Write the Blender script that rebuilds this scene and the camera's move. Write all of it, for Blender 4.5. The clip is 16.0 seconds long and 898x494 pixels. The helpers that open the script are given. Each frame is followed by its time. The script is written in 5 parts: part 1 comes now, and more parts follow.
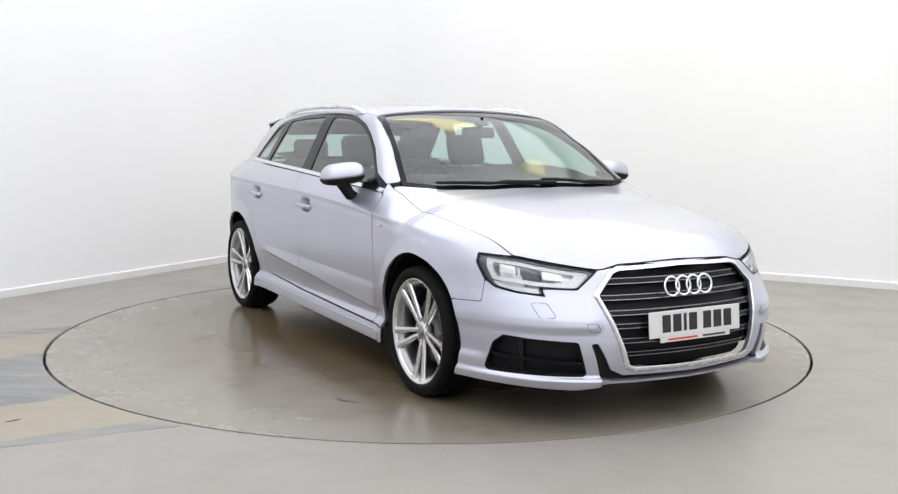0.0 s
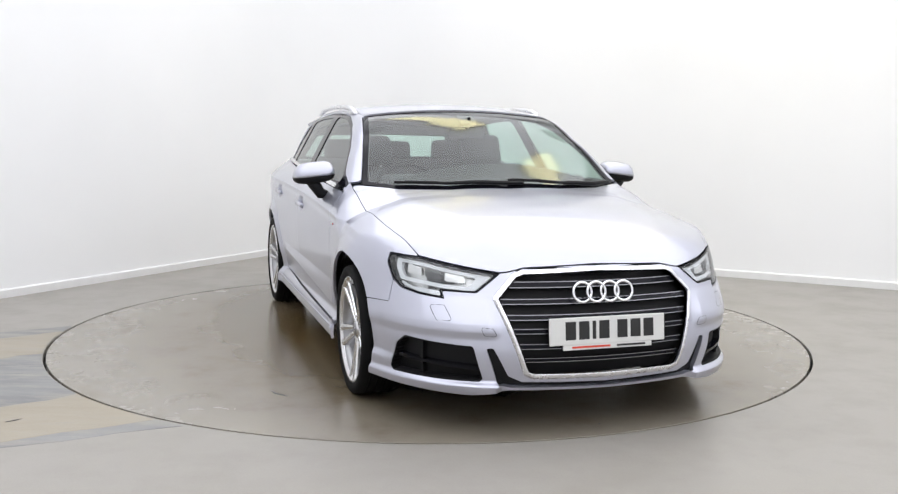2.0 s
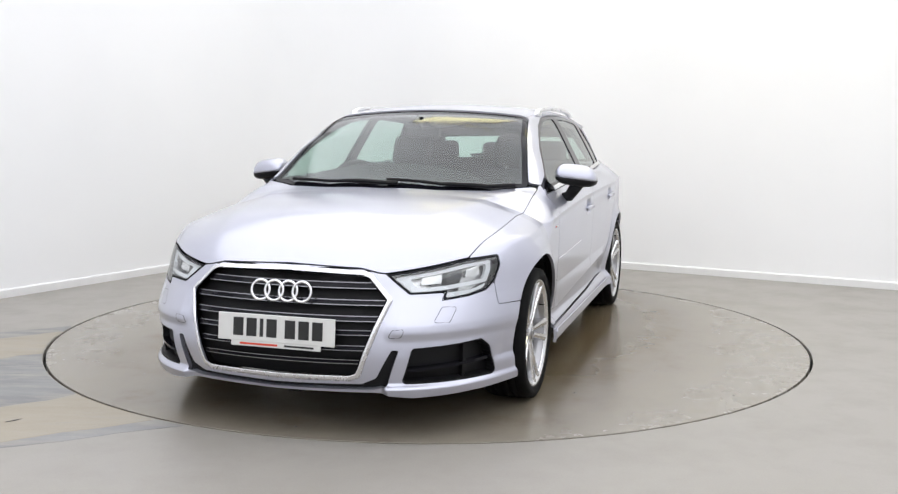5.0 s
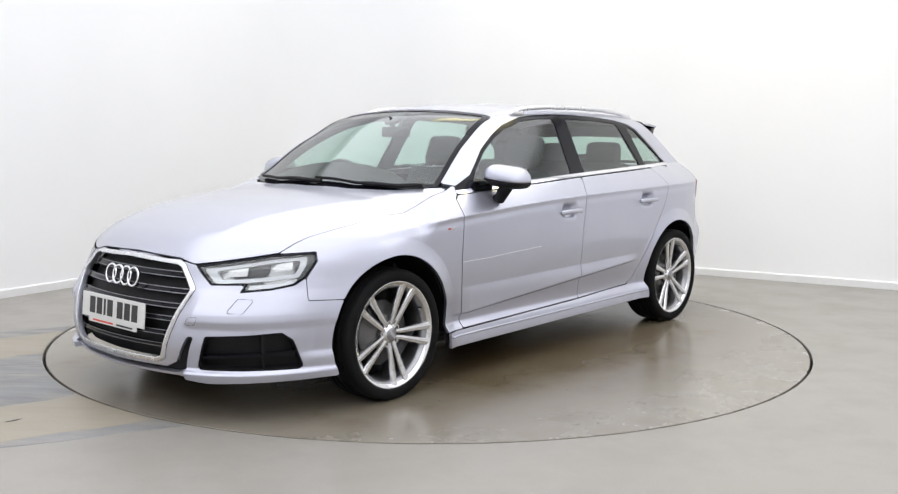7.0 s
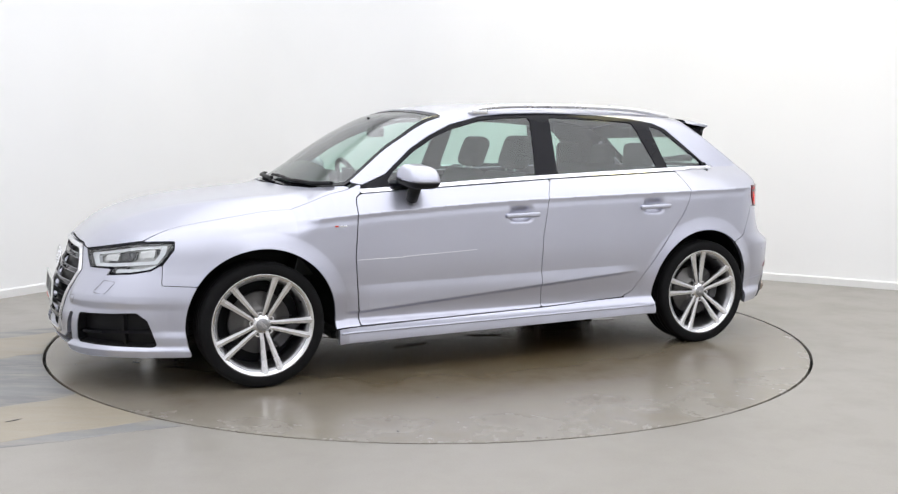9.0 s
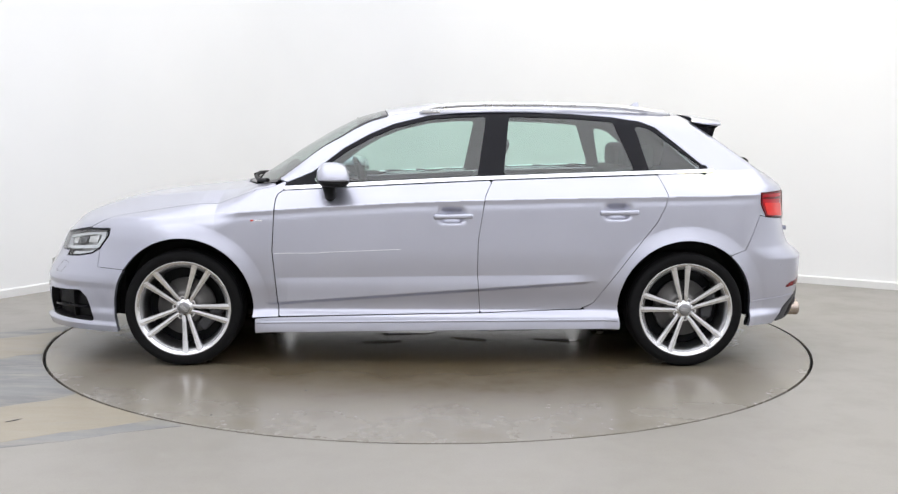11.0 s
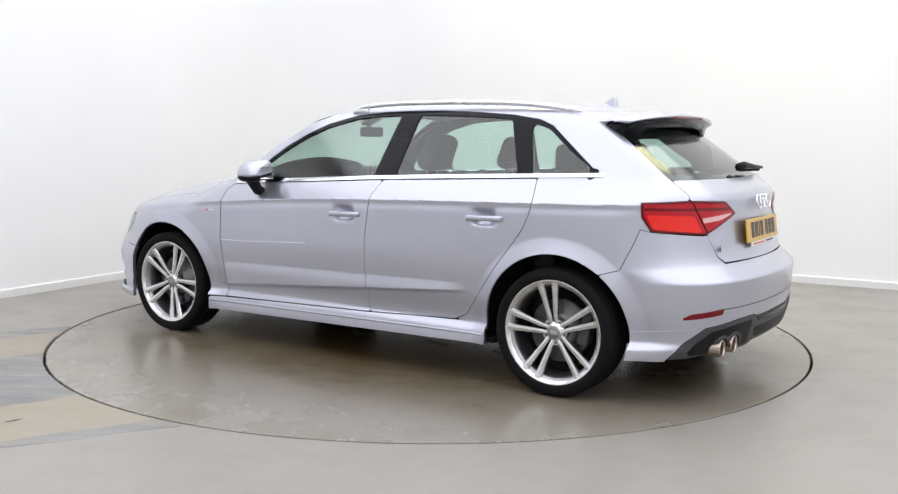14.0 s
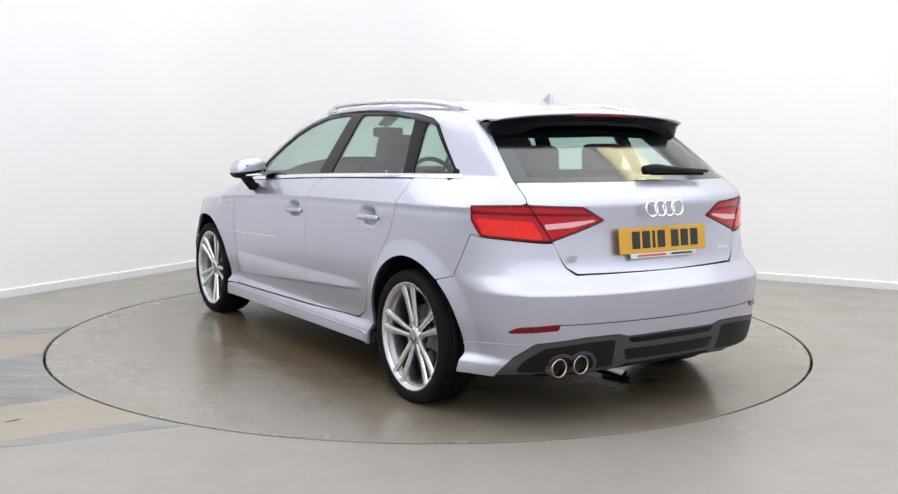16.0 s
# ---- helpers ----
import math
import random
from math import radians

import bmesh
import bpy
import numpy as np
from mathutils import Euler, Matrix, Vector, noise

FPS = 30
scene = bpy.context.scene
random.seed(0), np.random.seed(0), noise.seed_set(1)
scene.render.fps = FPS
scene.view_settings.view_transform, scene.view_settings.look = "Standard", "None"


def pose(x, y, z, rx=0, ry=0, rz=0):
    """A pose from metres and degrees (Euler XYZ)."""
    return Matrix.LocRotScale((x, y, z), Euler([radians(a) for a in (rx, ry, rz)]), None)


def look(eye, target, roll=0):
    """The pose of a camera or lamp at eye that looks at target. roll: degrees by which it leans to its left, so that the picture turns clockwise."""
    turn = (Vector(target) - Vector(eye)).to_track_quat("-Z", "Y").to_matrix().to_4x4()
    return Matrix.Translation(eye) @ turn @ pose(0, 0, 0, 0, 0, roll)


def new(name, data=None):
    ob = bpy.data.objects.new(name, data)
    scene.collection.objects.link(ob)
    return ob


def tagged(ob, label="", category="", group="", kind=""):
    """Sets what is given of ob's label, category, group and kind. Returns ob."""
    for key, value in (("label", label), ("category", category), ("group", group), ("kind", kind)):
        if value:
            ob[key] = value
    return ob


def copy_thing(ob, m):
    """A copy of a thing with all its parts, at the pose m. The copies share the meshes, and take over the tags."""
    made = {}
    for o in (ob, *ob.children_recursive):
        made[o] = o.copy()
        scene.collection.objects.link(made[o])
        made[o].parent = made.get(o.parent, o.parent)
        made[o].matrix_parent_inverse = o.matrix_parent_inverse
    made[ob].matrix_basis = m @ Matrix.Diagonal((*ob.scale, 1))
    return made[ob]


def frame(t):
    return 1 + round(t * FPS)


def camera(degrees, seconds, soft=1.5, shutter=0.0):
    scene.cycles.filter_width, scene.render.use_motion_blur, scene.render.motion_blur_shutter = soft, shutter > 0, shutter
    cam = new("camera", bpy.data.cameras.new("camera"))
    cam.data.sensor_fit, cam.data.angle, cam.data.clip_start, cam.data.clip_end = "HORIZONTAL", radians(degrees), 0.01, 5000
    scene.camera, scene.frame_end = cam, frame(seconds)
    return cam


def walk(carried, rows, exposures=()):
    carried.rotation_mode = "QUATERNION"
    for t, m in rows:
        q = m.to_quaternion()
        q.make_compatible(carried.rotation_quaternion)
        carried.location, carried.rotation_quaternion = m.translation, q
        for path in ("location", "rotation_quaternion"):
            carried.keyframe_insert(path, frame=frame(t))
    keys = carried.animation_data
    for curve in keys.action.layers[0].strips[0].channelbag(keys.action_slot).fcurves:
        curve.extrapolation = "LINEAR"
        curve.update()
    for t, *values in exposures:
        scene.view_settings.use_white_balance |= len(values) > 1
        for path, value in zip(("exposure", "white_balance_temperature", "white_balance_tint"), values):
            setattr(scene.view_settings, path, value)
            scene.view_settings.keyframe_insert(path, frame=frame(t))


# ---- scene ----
EXPOSURE = 0.0
LAMP_WATTS = 560.0
# watts of each added fill panel behind the camera
FILL_WATTS = 480.0
cam = camera(50.14, 16.0, soft=1.3)
EYE = (0.0, -5.918, 1.2145)
WAY = (0.018306, 0.993067, -0.116114)
walk(cam, [(t, look(EYE, tuple(e + w for e, w in zip(EYE, WAY)), 0.507)) for t in (0.0, 16.0)],
     exposures=[(0.0, EXPOSURE), (16.0, EXPOSURE)])

# ---- light: a bright white photo booth under a luminous ceiling ----
world = bpy.data.worlds.new("world")
scene.world = world
world.use_nodes = True
world.node_tree.nodes["Background"].inputs[0].default_value = (0.9, 0.95, 1.0, 1)
world.node_tree.nodes["Background"].inputs[1].default_value = 0.05
CEILING = 3.6
# the booth: corner, the directions of its two seen walls
CORNER = Vector((-1.11, 4.52, 0))
DIR_L = Vector((-0.504, -0.8637, 0))
DIR_R = Vector((0.8637, -0.504, 0))
SIZE = 11.0


def booth(a, b, z=0.0):
    """A point of the booth: a metres along the one wall, b along the other, from the corner."""
    return CORNER + DIR_L * a + DIR_R * b + Vector((0, 0, z))


def area_lamp(name, at, target, sx, sy, watts, colour):
    data = bpy.data.lights.new(name, "AREA")
    data.shape, data.size, data.size_y, data.energy, data.color = "RECTANGLE", sx, sy, watts, colour
    ob = new(name, data)
    ob.matrix_world = look(at, target)
    return ob


# a luminous ceiling and a warm tube under it; (a, b, length along a, along b, drop, watts, colour)
COOL = (0.93, 0.945, 1.0)
LAMPS = [(SIZE / 2, SIZE / 2, SIZE - 0.5, SIZE - 0.5, 0.02, LAMP_WATTS, COOL),
         (1.9, 2.6, 0.7, 1.2, 0.12, 11.0, (1.0, 0.92, 0.55)),
         (1.7, 4.9, 0.9, 1.4, 0.12, 16.0, (1.0, 0.92, 0.55))]
# added upright fill panels, unseen behind the camera, to brighten the car's sides: (a, b, way it faces, width, height)
FILL_PANELS = [(SIZE - 0.06, SIZE / 2, -DIR_L, 8.0, 2.8), (SIZE / 2, SIZE - 0.06, -DIR_R, 8.0, 2.8)]
TURNED = math.degrees(math.atan2(DIR_L.y, DIR_L.x))
for a, b, la, lb, drop, watts, colour in LAMPS:
    p = booth(a, b, CEILING - drop)
    lamp = area_lamp("panel_light", p, p - Vector((0, 0, 1)), la, lb, watts, colour)
    lamp.matrix_world = Matrix.Translation(p) @ pose(0, 0, 0, 0, 0, TURNED)


for a, b, way, wide, high in FILL_PANELS:
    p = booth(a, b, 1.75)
    area_lamp("fill_light", p, p + way, wide, high, FILL_WATTS, COOL)


# ---- materials ----
def mat(name):
    m = bpy.data.materials.new(name)
    m.use_nodes = True
    nt = m.node_tree
    return m, nt, nt.nodes["Principled BSDF"]


def wire(nt, a, b):
    nt.links.new(a, b)


def noise_node(nt, scale, detail=4.0, rough=0.55, coords="Object", stretch=(1, 1, 1)):
    tc = nt.nodes.new("ShaderNodeTexCoord")
    mp = nt.nodes.new("ShaderNodeMapping")
    mp.inputs["Scale"].default_value = stretch
    n = nt.nodes.new("ShaderNodeTexNoise")
    n.inputs["Scale"].default_value, n.inputs["Detail"].default_value, n.inputs["Roughness"].default_value = scale, detail, rough
    wire(nt, tc.outputs[coords], mp.inputs["Vector"])
    wire(nt, mp.outputs[0], n.inputs["Vector"])
    return n


def ramp_node(nt, source, stops):
    r = nt.nodes.new("ShaderNodeValToRGB")
    while len(r.color_ramp.elements) < len(stops):
        r.color_ramp.elements.new(0.5)
    for e, (at, c) in zip(r.color_ramp.elements, stops):
        e.position, e.color = at, (*c, 1) if not isinstance(c, float) else (c, c, c, 1)
    wire(nt, source, r.inputs[0])
    return r


def bump_node(nt, bsdf, height, strength, distance):
    b = nt.nodes.new("ShaderNodeBump")
    b.inputs["Strength"].default_value, b.inputs["Distance"].default_value = strength, distance
    wire(nt, height, b.inputs["Height"])
    wire(nt, b.outputs[0], bsdf.inputs["Normal"])


def simple(name, colour, rough, metal=0.0, coat=0.0, vary=0.12, scale=30.0, bump=0.0, spec=0.5):
    """A surface with grain and a broader unevenness of tone and gloss."""
    m, nt, b = mat(name)
    n, big = noise_node(nt, scale), noise_node(nt, scale / 12, 2.0)
    mix = nt.nodes.new("ShaderNodeMath")
    mix.operation = "ADD"
    wire(nt, n.outputs[0], mix.inputs[0])
    wire(nt, big.outputs[0], mix.inputs[1])
    half = nt.nodes.new("ShaderNodeMath")
    half.operation, half.inputs[1].default_value = "MULTIPLY", 0.5
    wire(nt, mix.outputs[0], half.inputs[0])
    lo = tuple(c * (1 - vary) for c in colour)
    hi = tuple(min(1.0, c * (1 + vary)) for c in colour)
    r = ramp_node(nt, half.outputs[0], [(0.3, lo), (0.7, hi)])
    wire(nt, r.outputs[0], b.inputs["Base Color"])
    rr = ramp_node(nt, half.outputs[0], [(0.3, max(0.02, rough * 0.85)), (0.7, min(1.0, rough * 1.15))])
    wire(nt, rr.outputs[0], b.inputs["Roughness"])
    b.inputs["Metallic"].default_value, b.inputs["Coat Weight"].default_value = metal, coat
    b.inputs["Specular IOR Level"].default_value = spec
    b.inputs["Coat Roughness"].default_value = 0.03
    if bump:
        bump_node(nt, b, n.outputs[0], bump, 0.002)
    return m


def glass(name, tint, rough=0.0, solid=0.0):
    """Thin car glass: a clear tinted pane under a mirror-like coat."""
    m, nt, b = mat(name)
    nt.nodes.remove(b)
    out = nt.nodes["Material Output"]
    tr, gl, mx = nt.nodes.new("ShaderNodeBsdfTransparent"), nt.nodes.new("ShaderNodeBsdfGlossy"), nt.nodes.new("ShaderNodeMixShader")
    lw = nt.nodes.new("ShaderNodeLayerWeight")
    lw.inputs[0].default_value = 0.5
    steep, fr = nt.nodes.new("ShaderNodeMath"), nt.nodes.new("ShaderNodeMath")
    steep.operation, steep.inputs[1].default_value = "POWER", 4.0
    fr.operation, fr.inputs[1].default_value, fr.inputs[2].default_value = "MULTIPLY_ADD", 0.85, 0.11
    wire(nt, lw.outputs["Facing"], steep.inputs[0])
    wire(nt, steep.outputs[0], fr.inputs[0])
    n = noise_node(nt, 2.5, 3.0)
    r = ramp_node(nt, n.outputs[0], [(0.3, tuple(c * 0.94 for c in tint)), (0.7, tint)])
    wire(nt, r.outputs[0], tr.inputs[0])
    gl.inputs["Roughness"].default_value = max(0.01, rough)
    wire(nt, fr.outputs[0], mx.inputs[0])
    wire(nt, tr.outputs[0], mx.inputs[1])
    wire(nt, gl.outputs[0], mx.inputs[2])
    wire(nt, mx.outputs[0], out.inputs[0])
    return m


def paint():
    m, nt, b = mat("silver_paint")
    flake = nt.nodes.new("ShaderNodeTexVoronoi")
    flake.inputs["Scale"].default_value = 1400.0
    tc = nt.nodes.new("ShaderNodeTexCoord")
    wire(nt, tc.outputs["Object"], flake.inputs["Vector"])
    big = noise_node(nt, 1.6, 3.0)
    r = ramp_node(nt, big.outputs[0], [(0.3, (0.495, 0.503, 0.585)), (0.7, (0.525, 0.533, 0.615))])
    wire(nt, r.outputs[0], b.inputs["Base Color"])
    r2 = ramp_node(nt, flake.outputs["Color"], [(0.0, 0.32), (1.0, 0.42)])
    wire(nt, r2.outputs[0], b.inputs["Roughness"])
    b.inputs["Metallic"].default_value = 0.86
    b.inputs["Coat Weight"].default_value, b.inputs["Coat Roughness"].default_value = 0.85, 0.11
    return m


def plain_wall():
    m, nt, b = mat("white_wall_paint")
    n, big = noise_node(nt, 60.0, 5.0), noise_node(nt, 0.7, 3.0)
    r = ramp_node(nt, big.outputs[0], [(0.3, (0.87, 0.875, 0.885)), (0.7, (0.90, 0.903, 0.91))])
    wire(nt, r.outputs[0], b.inputs["Base Color"])
    b.inputs["Roughness"].default_value = 0.55
    bump_node(nt, b, n.outputs[0], 0.08, 0.002)
    return m


def floor_paint(name, lo, hi, stain, stain_at, gloss, damp_shade=None, streak=False):
    """Worn resin floor: broad tone, brown damp stains, scuffs and small specks; optional dark oval, part damp, part
    painted under-car shade.
    """
    m, nt, b = mat(name)
    big, mid, fine = noise_node(nt, 0.8, 6.0, 0.6), noise_node(nt, 3.2, 8.0, 0.62), noise_node(nt, 140.0, 4.0)
    if streak:   # drawn out along the way the cars roll in
        big, mid = noise_node(nt, 1.6, 6.0, 0.6, stretch=(0.8, 3.0, 1)), noise_node(nt, 3.0, 8.0, 0.66, stretch=(0.8, 3.5, 1))
    base = ramp_node(nt, big.outputs[0], [(0.3, lo), (0.72, hi)])
    mask = ramp_node(nt, mid.outputs[0], [(stain_at, 0.0), (stain_at + 0.26, 1.0)])
    mx = nt.nodes.new("ShaderNodeMix")
    mx.data_type = "RGBA"
    wire(nt, mask.outputs[0], mx.inputs[0])
    wire(nt, base.outputs[0], mx.inputs[6])
    mx.inputs[7].default_value = (*stain, 1)
    tone = mx.outputs[2]
    # dark oval under the car: real damp, plus its ground shade painted in
    if damp_shade:
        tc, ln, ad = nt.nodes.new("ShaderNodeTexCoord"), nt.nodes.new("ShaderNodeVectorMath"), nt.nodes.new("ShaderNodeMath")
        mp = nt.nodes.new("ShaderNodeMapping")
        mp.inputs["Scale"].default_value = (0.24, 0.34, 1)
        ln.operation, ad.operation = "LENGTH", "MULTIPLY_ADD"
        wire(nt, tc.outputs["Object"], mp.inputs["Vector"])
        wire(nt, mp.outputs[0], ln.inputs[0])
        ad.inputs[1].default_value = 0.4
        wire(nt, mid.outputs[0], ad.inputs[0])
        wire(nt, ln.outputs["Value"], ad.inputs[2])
        wet_shade = ramp_node(nt, ad.outputs[0], [(0.44, 1.0), (0.60, 0.70), (0.86, 0.0)])
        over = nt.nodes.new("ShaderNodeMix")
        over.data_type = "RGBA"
        wire(nt, wet_shade.outputs[0], over.inputs[0])
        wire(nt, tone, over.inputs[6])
        over.inputs[7].default_value = (*damp_shade, 1)
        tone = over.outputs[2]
    speck = ramp_node(nt, fine.outputs[0], [(0.3, 0.85), (0.5, 1.0)])
    mul = nt.nodes.new("ShaderNodeMix")
    mul.data_type, mul.blend_type = "RGBA", "MULTIPLY"
    mul.inputs[0].default_value = 0.5
    wire(nt, tone, mul.inputs[6])
    wire(nt, speck.outputs[0], mul.inputs[7])
    wire(nt, mul.outputs[2], b.inputs["Base Color"])
    rr = ramp_node(nt, mid.outputs[0], [(0.3, gloss + 0.1), (0.7, gloss - 0.06)])
    if damp_shade:
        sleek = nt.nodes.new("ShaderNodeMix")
        wire(nt, wet_shade.outputs[0], sleek.inputs[0])
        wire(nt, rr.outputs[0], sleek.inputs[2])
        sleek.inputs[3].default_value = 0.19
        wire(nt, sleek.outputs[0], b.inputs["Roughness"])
    else:
        wire(nt, rr.outputs[0], b.inputs["Roughness"])
    bump_node(nt, b, fine.outputs[0], 0.06, 0.001)
    return m


PAINT = paint()
WALL = plain_wall()
FLOOR = floor_paint("grey_resin_floor", (0.285, 0.267, 0.238), (0.328, 0.309, 0.280), (0.262, 0.242, 0.208), 0.55, 0.36)
# the damp brown is darkened to deepen the shade beneath the car
DISC = floor_paint("turntable_resin", (0.272, 0.252, 0.220), (0.312, 0.292, 0.258), (0.250, 0.224, 0.180), 0.42, 0.25, damp_shade=(0.098, 0.064, 0.022))
STAIN_BLUE = floor_paint("worn_blue_grey_patch", (0.165, 0.168, 0.170), (0.275, 0.275, 0.27), (0.31, 0.285, 0.24), 0.47, 0.4, streak=True)
STAIN_BROWN = floor_paint("worn_brown_patch", (0.310, 0.270, 0.205), (0.345, 0.31, 0.245), (0.24, 0.232, 0.212), 0.54, 0.4, streak=True)
CEIL = simple("ceiling_white", (0.72, 0.73, 0.74), 0.7, scale=8)
SKIRT = simple("skirting_white", (0.80, 0.80, 0.80), 0.4, scale=20, vary=0.03)
GAPDARK = simple("dark_gap", (0.008, 0.008, 0.008), 0.8, spec=0.1)
BLACK_GLOSS = simple("gloss_black_trim", (0.006, 0.006, 0.009), 0.09, spec=0.17)
BLACK_PLASTIC = simple("black_plastic", (0.008, 0.008, 0.009), 0.5, bump=0.15, scale=300, spec=0.18)
DARK_GREY = simple("dark_grey_plastic", (0.045, 0.045, 0.05), 0.5, bump=0.15, scale=300)
RUBBER = simple("tyre_rubber", (0.007, 0.007, 0.0075), 0.75, bump=0.2, scale=120, spec=0.12)
CHROME = simple("chrome", (0.86, 0.86, 0.88), 0.1, metal=1.0, vary=0.03)
SATIN = simple("satin_aluminium", (0.78, 0.78, 0.8), 0.28, metal=1.0, vary=0.04)
ALLOY = simple("machined_alloy", (0.72, 0.72, 0.73), 0.17, metal=1.0, vary=0.05, scale=50)
BARREL = simple("rim_barrel", (0.34, 0.34, 0.35), 0.3, metal=0.95)
IRON = simple("brake_iron", (0.16, 0.155, 0.15), 0.45, metal=0.8, scale=60)
PAD = simple("interior_cloth", (0.045, 0.047, 0.05), 0.85, bump=0.3, scale=400)
DASH = simple("dashboard_grain", (0.03, 0.03, 0.032), 0.55, bump=0.3, scale=500)
HEADLINER = simple("headliner_cloth", (0.26, 0.26, 0.255), 0.9, scale=300)
RED_LENS = simple("red_lens", (0.46, 0.006, 0.016), 0.08, vary=0.06, spec=0.35)
RED_DARK = simple("dark_red_lens", (0.15, 0.002, 0.006), 0.08, vary=0.06, spec=0.35)
RED_GLOW = simple("bright_red_lens", (0.80, 0.022, 0.016), 0.1, vary=0.06, spec=0.35)
SLAT_GREY = simple("slat_edge_grey", (0.22, 0.22, 0.235), 0.25, metal=0.85)
CLEAR_BAR = simple("clear_red_bar", (0.75, 0.42, 0.42), 0.15, coat=1.0)
LAMP_SILVER = simple("lamp_reflector", (0.82, 0.81, 0.79), 0.25, metal=0.6)
LAMP_WHITE = simple("light_guide", (0.80, 0.81, 0.83), 0.2, coat=1.0, vary=0.04)
PLATE_W = simple("white_plate", (0.66, 0.66, 0.64), 0.3, coat=0.4, vary=0.03)
PLATE_Y = simple("yellow_plate", (0.60, 0.33, 0.015), 0.3, coat=0.4, vary=0.03)
INK = simple("plate_black", (0.015, 0.015, 0.015), 0.4)
RED_INK = simple("red_print", (0.6, 0.06, 0.03), 0.5)
PIPE = simple("exhaust_steel", (0.45, 0.38, 0.33), 0.25, metal=1.0)
CAP = simple("hub_cap_grey", (0.30, 0.30, 0.31), 0.35, metal=0.9)
PIPE_BLACK = simple("pipe_black", (0.01, 0.01, 0.01), 0.9)
SCRATCH = simple("bare_scratch", (0.72, 0.72, 0.75), 0.5)
GLASS = glass("window_glass", (0.70, 0.86, 0.795), rough=0.10)
GLASS_CLEAR = glass("lamp_glass", (0.93, 0.95, 0.96))
# ---- helpers for meshes ----
def part(name, verts, faces, material, parent=None, label="", smooth=False, normals=None):
    me = bpy.data.meshes.new(name)
    me.from_pydata([tuple(map(float, v)) for v in verts], [], [tuple(map(int, f)) for f in faces])
    me.materials.append(material)
    me.update()
    if smooth:
        me.polygons.foreach_set("use_smooth", [True] * len(me.polygons))
    if normals is not None:
        me.normals_split_custom_set_from_vertices([tuple(map(float, n)) for n in normals])
    ob = new(name, me)
    if parent is not None:
        ob.parent = parent
    if label:
        ob["label"] = label
    return ob


def bpart(name, bm, material, parent=None, label="", smooth=False, angle=0.6):
    me = bpy.data.meshes.new(name)
    bmesh.ops.recalc_face_normals(bm, faces=bm.faces)
    if smooth:
        for f in bm.faces:
            f.smooth = True
        for e in bm.edges:
            if len(e.link_faces) == 2 and e.calc_face_angle(0) > angle:
                e.smooth = False
    bm.to_mesh(me)
    bm.free()
    me.materials.append(material)
    ob = new(name, me)
    if parent is not None:
        ob.parent = parent
    if label:
        ob["label"] = label
    return ob


def box(bm, centre, size, bevel=0.0, m=None, segments=2):
    r = bmesh.ops.create_cube(bm, size=1.0)
    vs = r["verts"]
    for v in vs:
        v.co = Vector((v.co.x * size[0], v.co.y * size[1], v.co.z * size[2]))
    if bevel:
        es = list({e for v in vs for e in v.link_edges})
        got = bmesh.ops.bevel(bm, geom=es, offset=bevel, segments=segments, affect="EDGES", profile=0.5)
        vs = list({v for f in got["faces"] for v in f.verts} | {v for v in vs if v.is_valid})
    for v in vs:
        v.co = (m @ v.co if m else v.co) + Vector(centre)
    return vs


def lathe(profile, n=64, axis="y", close=False):
    """Verts and faces of a profile of (radius, along) turned round the axis."""
    verts, faces = [], []
    k = len(profile)
    for i in range(n):
        c, s = math.cos(2 * math.pi * i / n), math.sin(2 * math.pi * i / n)
        for r, a in profile:
            verts.append((r * c, a, r * s) if axis == "y" else (r * c, r * s, a) if axis == "z" else (a, r * c, r * s))
    for i in range(n):
        j = (i + 1) % n
        for q in range(k if close else k - 1):
            w = (q + 1) % k
            faces.append((i * k + q, i * k + w, j * k + w, j * k + q))
    return verts, faces


def tube(path, radius, n=10, flat=1.0):
    """A tube along a path of points; flat squeezes it in z."""
    verts, faces = [], []
    pts = [Vector(p) for p in path]
    for i, p in enumerate(pts):
        d = (pts[min(i + 1, len(pts) - 1)] - pts[max(i - 1, 0)]).normalized()
        side = d.cross(Vector((0, 0, 1)))
        side = side.normalized() if side.length > 1e-4 else Vector((1, 0, 0))
        up = side.cross(d)
        r = radius[i] if isinstance(radius, (list, tuple)) else radius
        for k in range(n):
            a = 2 * math.pi * k / n
            verts.append(p + side * r * math.cos(a) + up * r * flat * math.sin(a))
    for i in range(len(pts) - 1):
        for k in range(n):
            faces.append((i * n + k, i * n + (k + 1) % n, (i + 1) * n + (k + 1) % n, (i + 1) * n + k))
    faces.append(tuple(range(n - 1, -1, -1)))
    faces.append(tuple(range((len(pts) - 1) * n, len(pts) * n)))
    return verts, faces


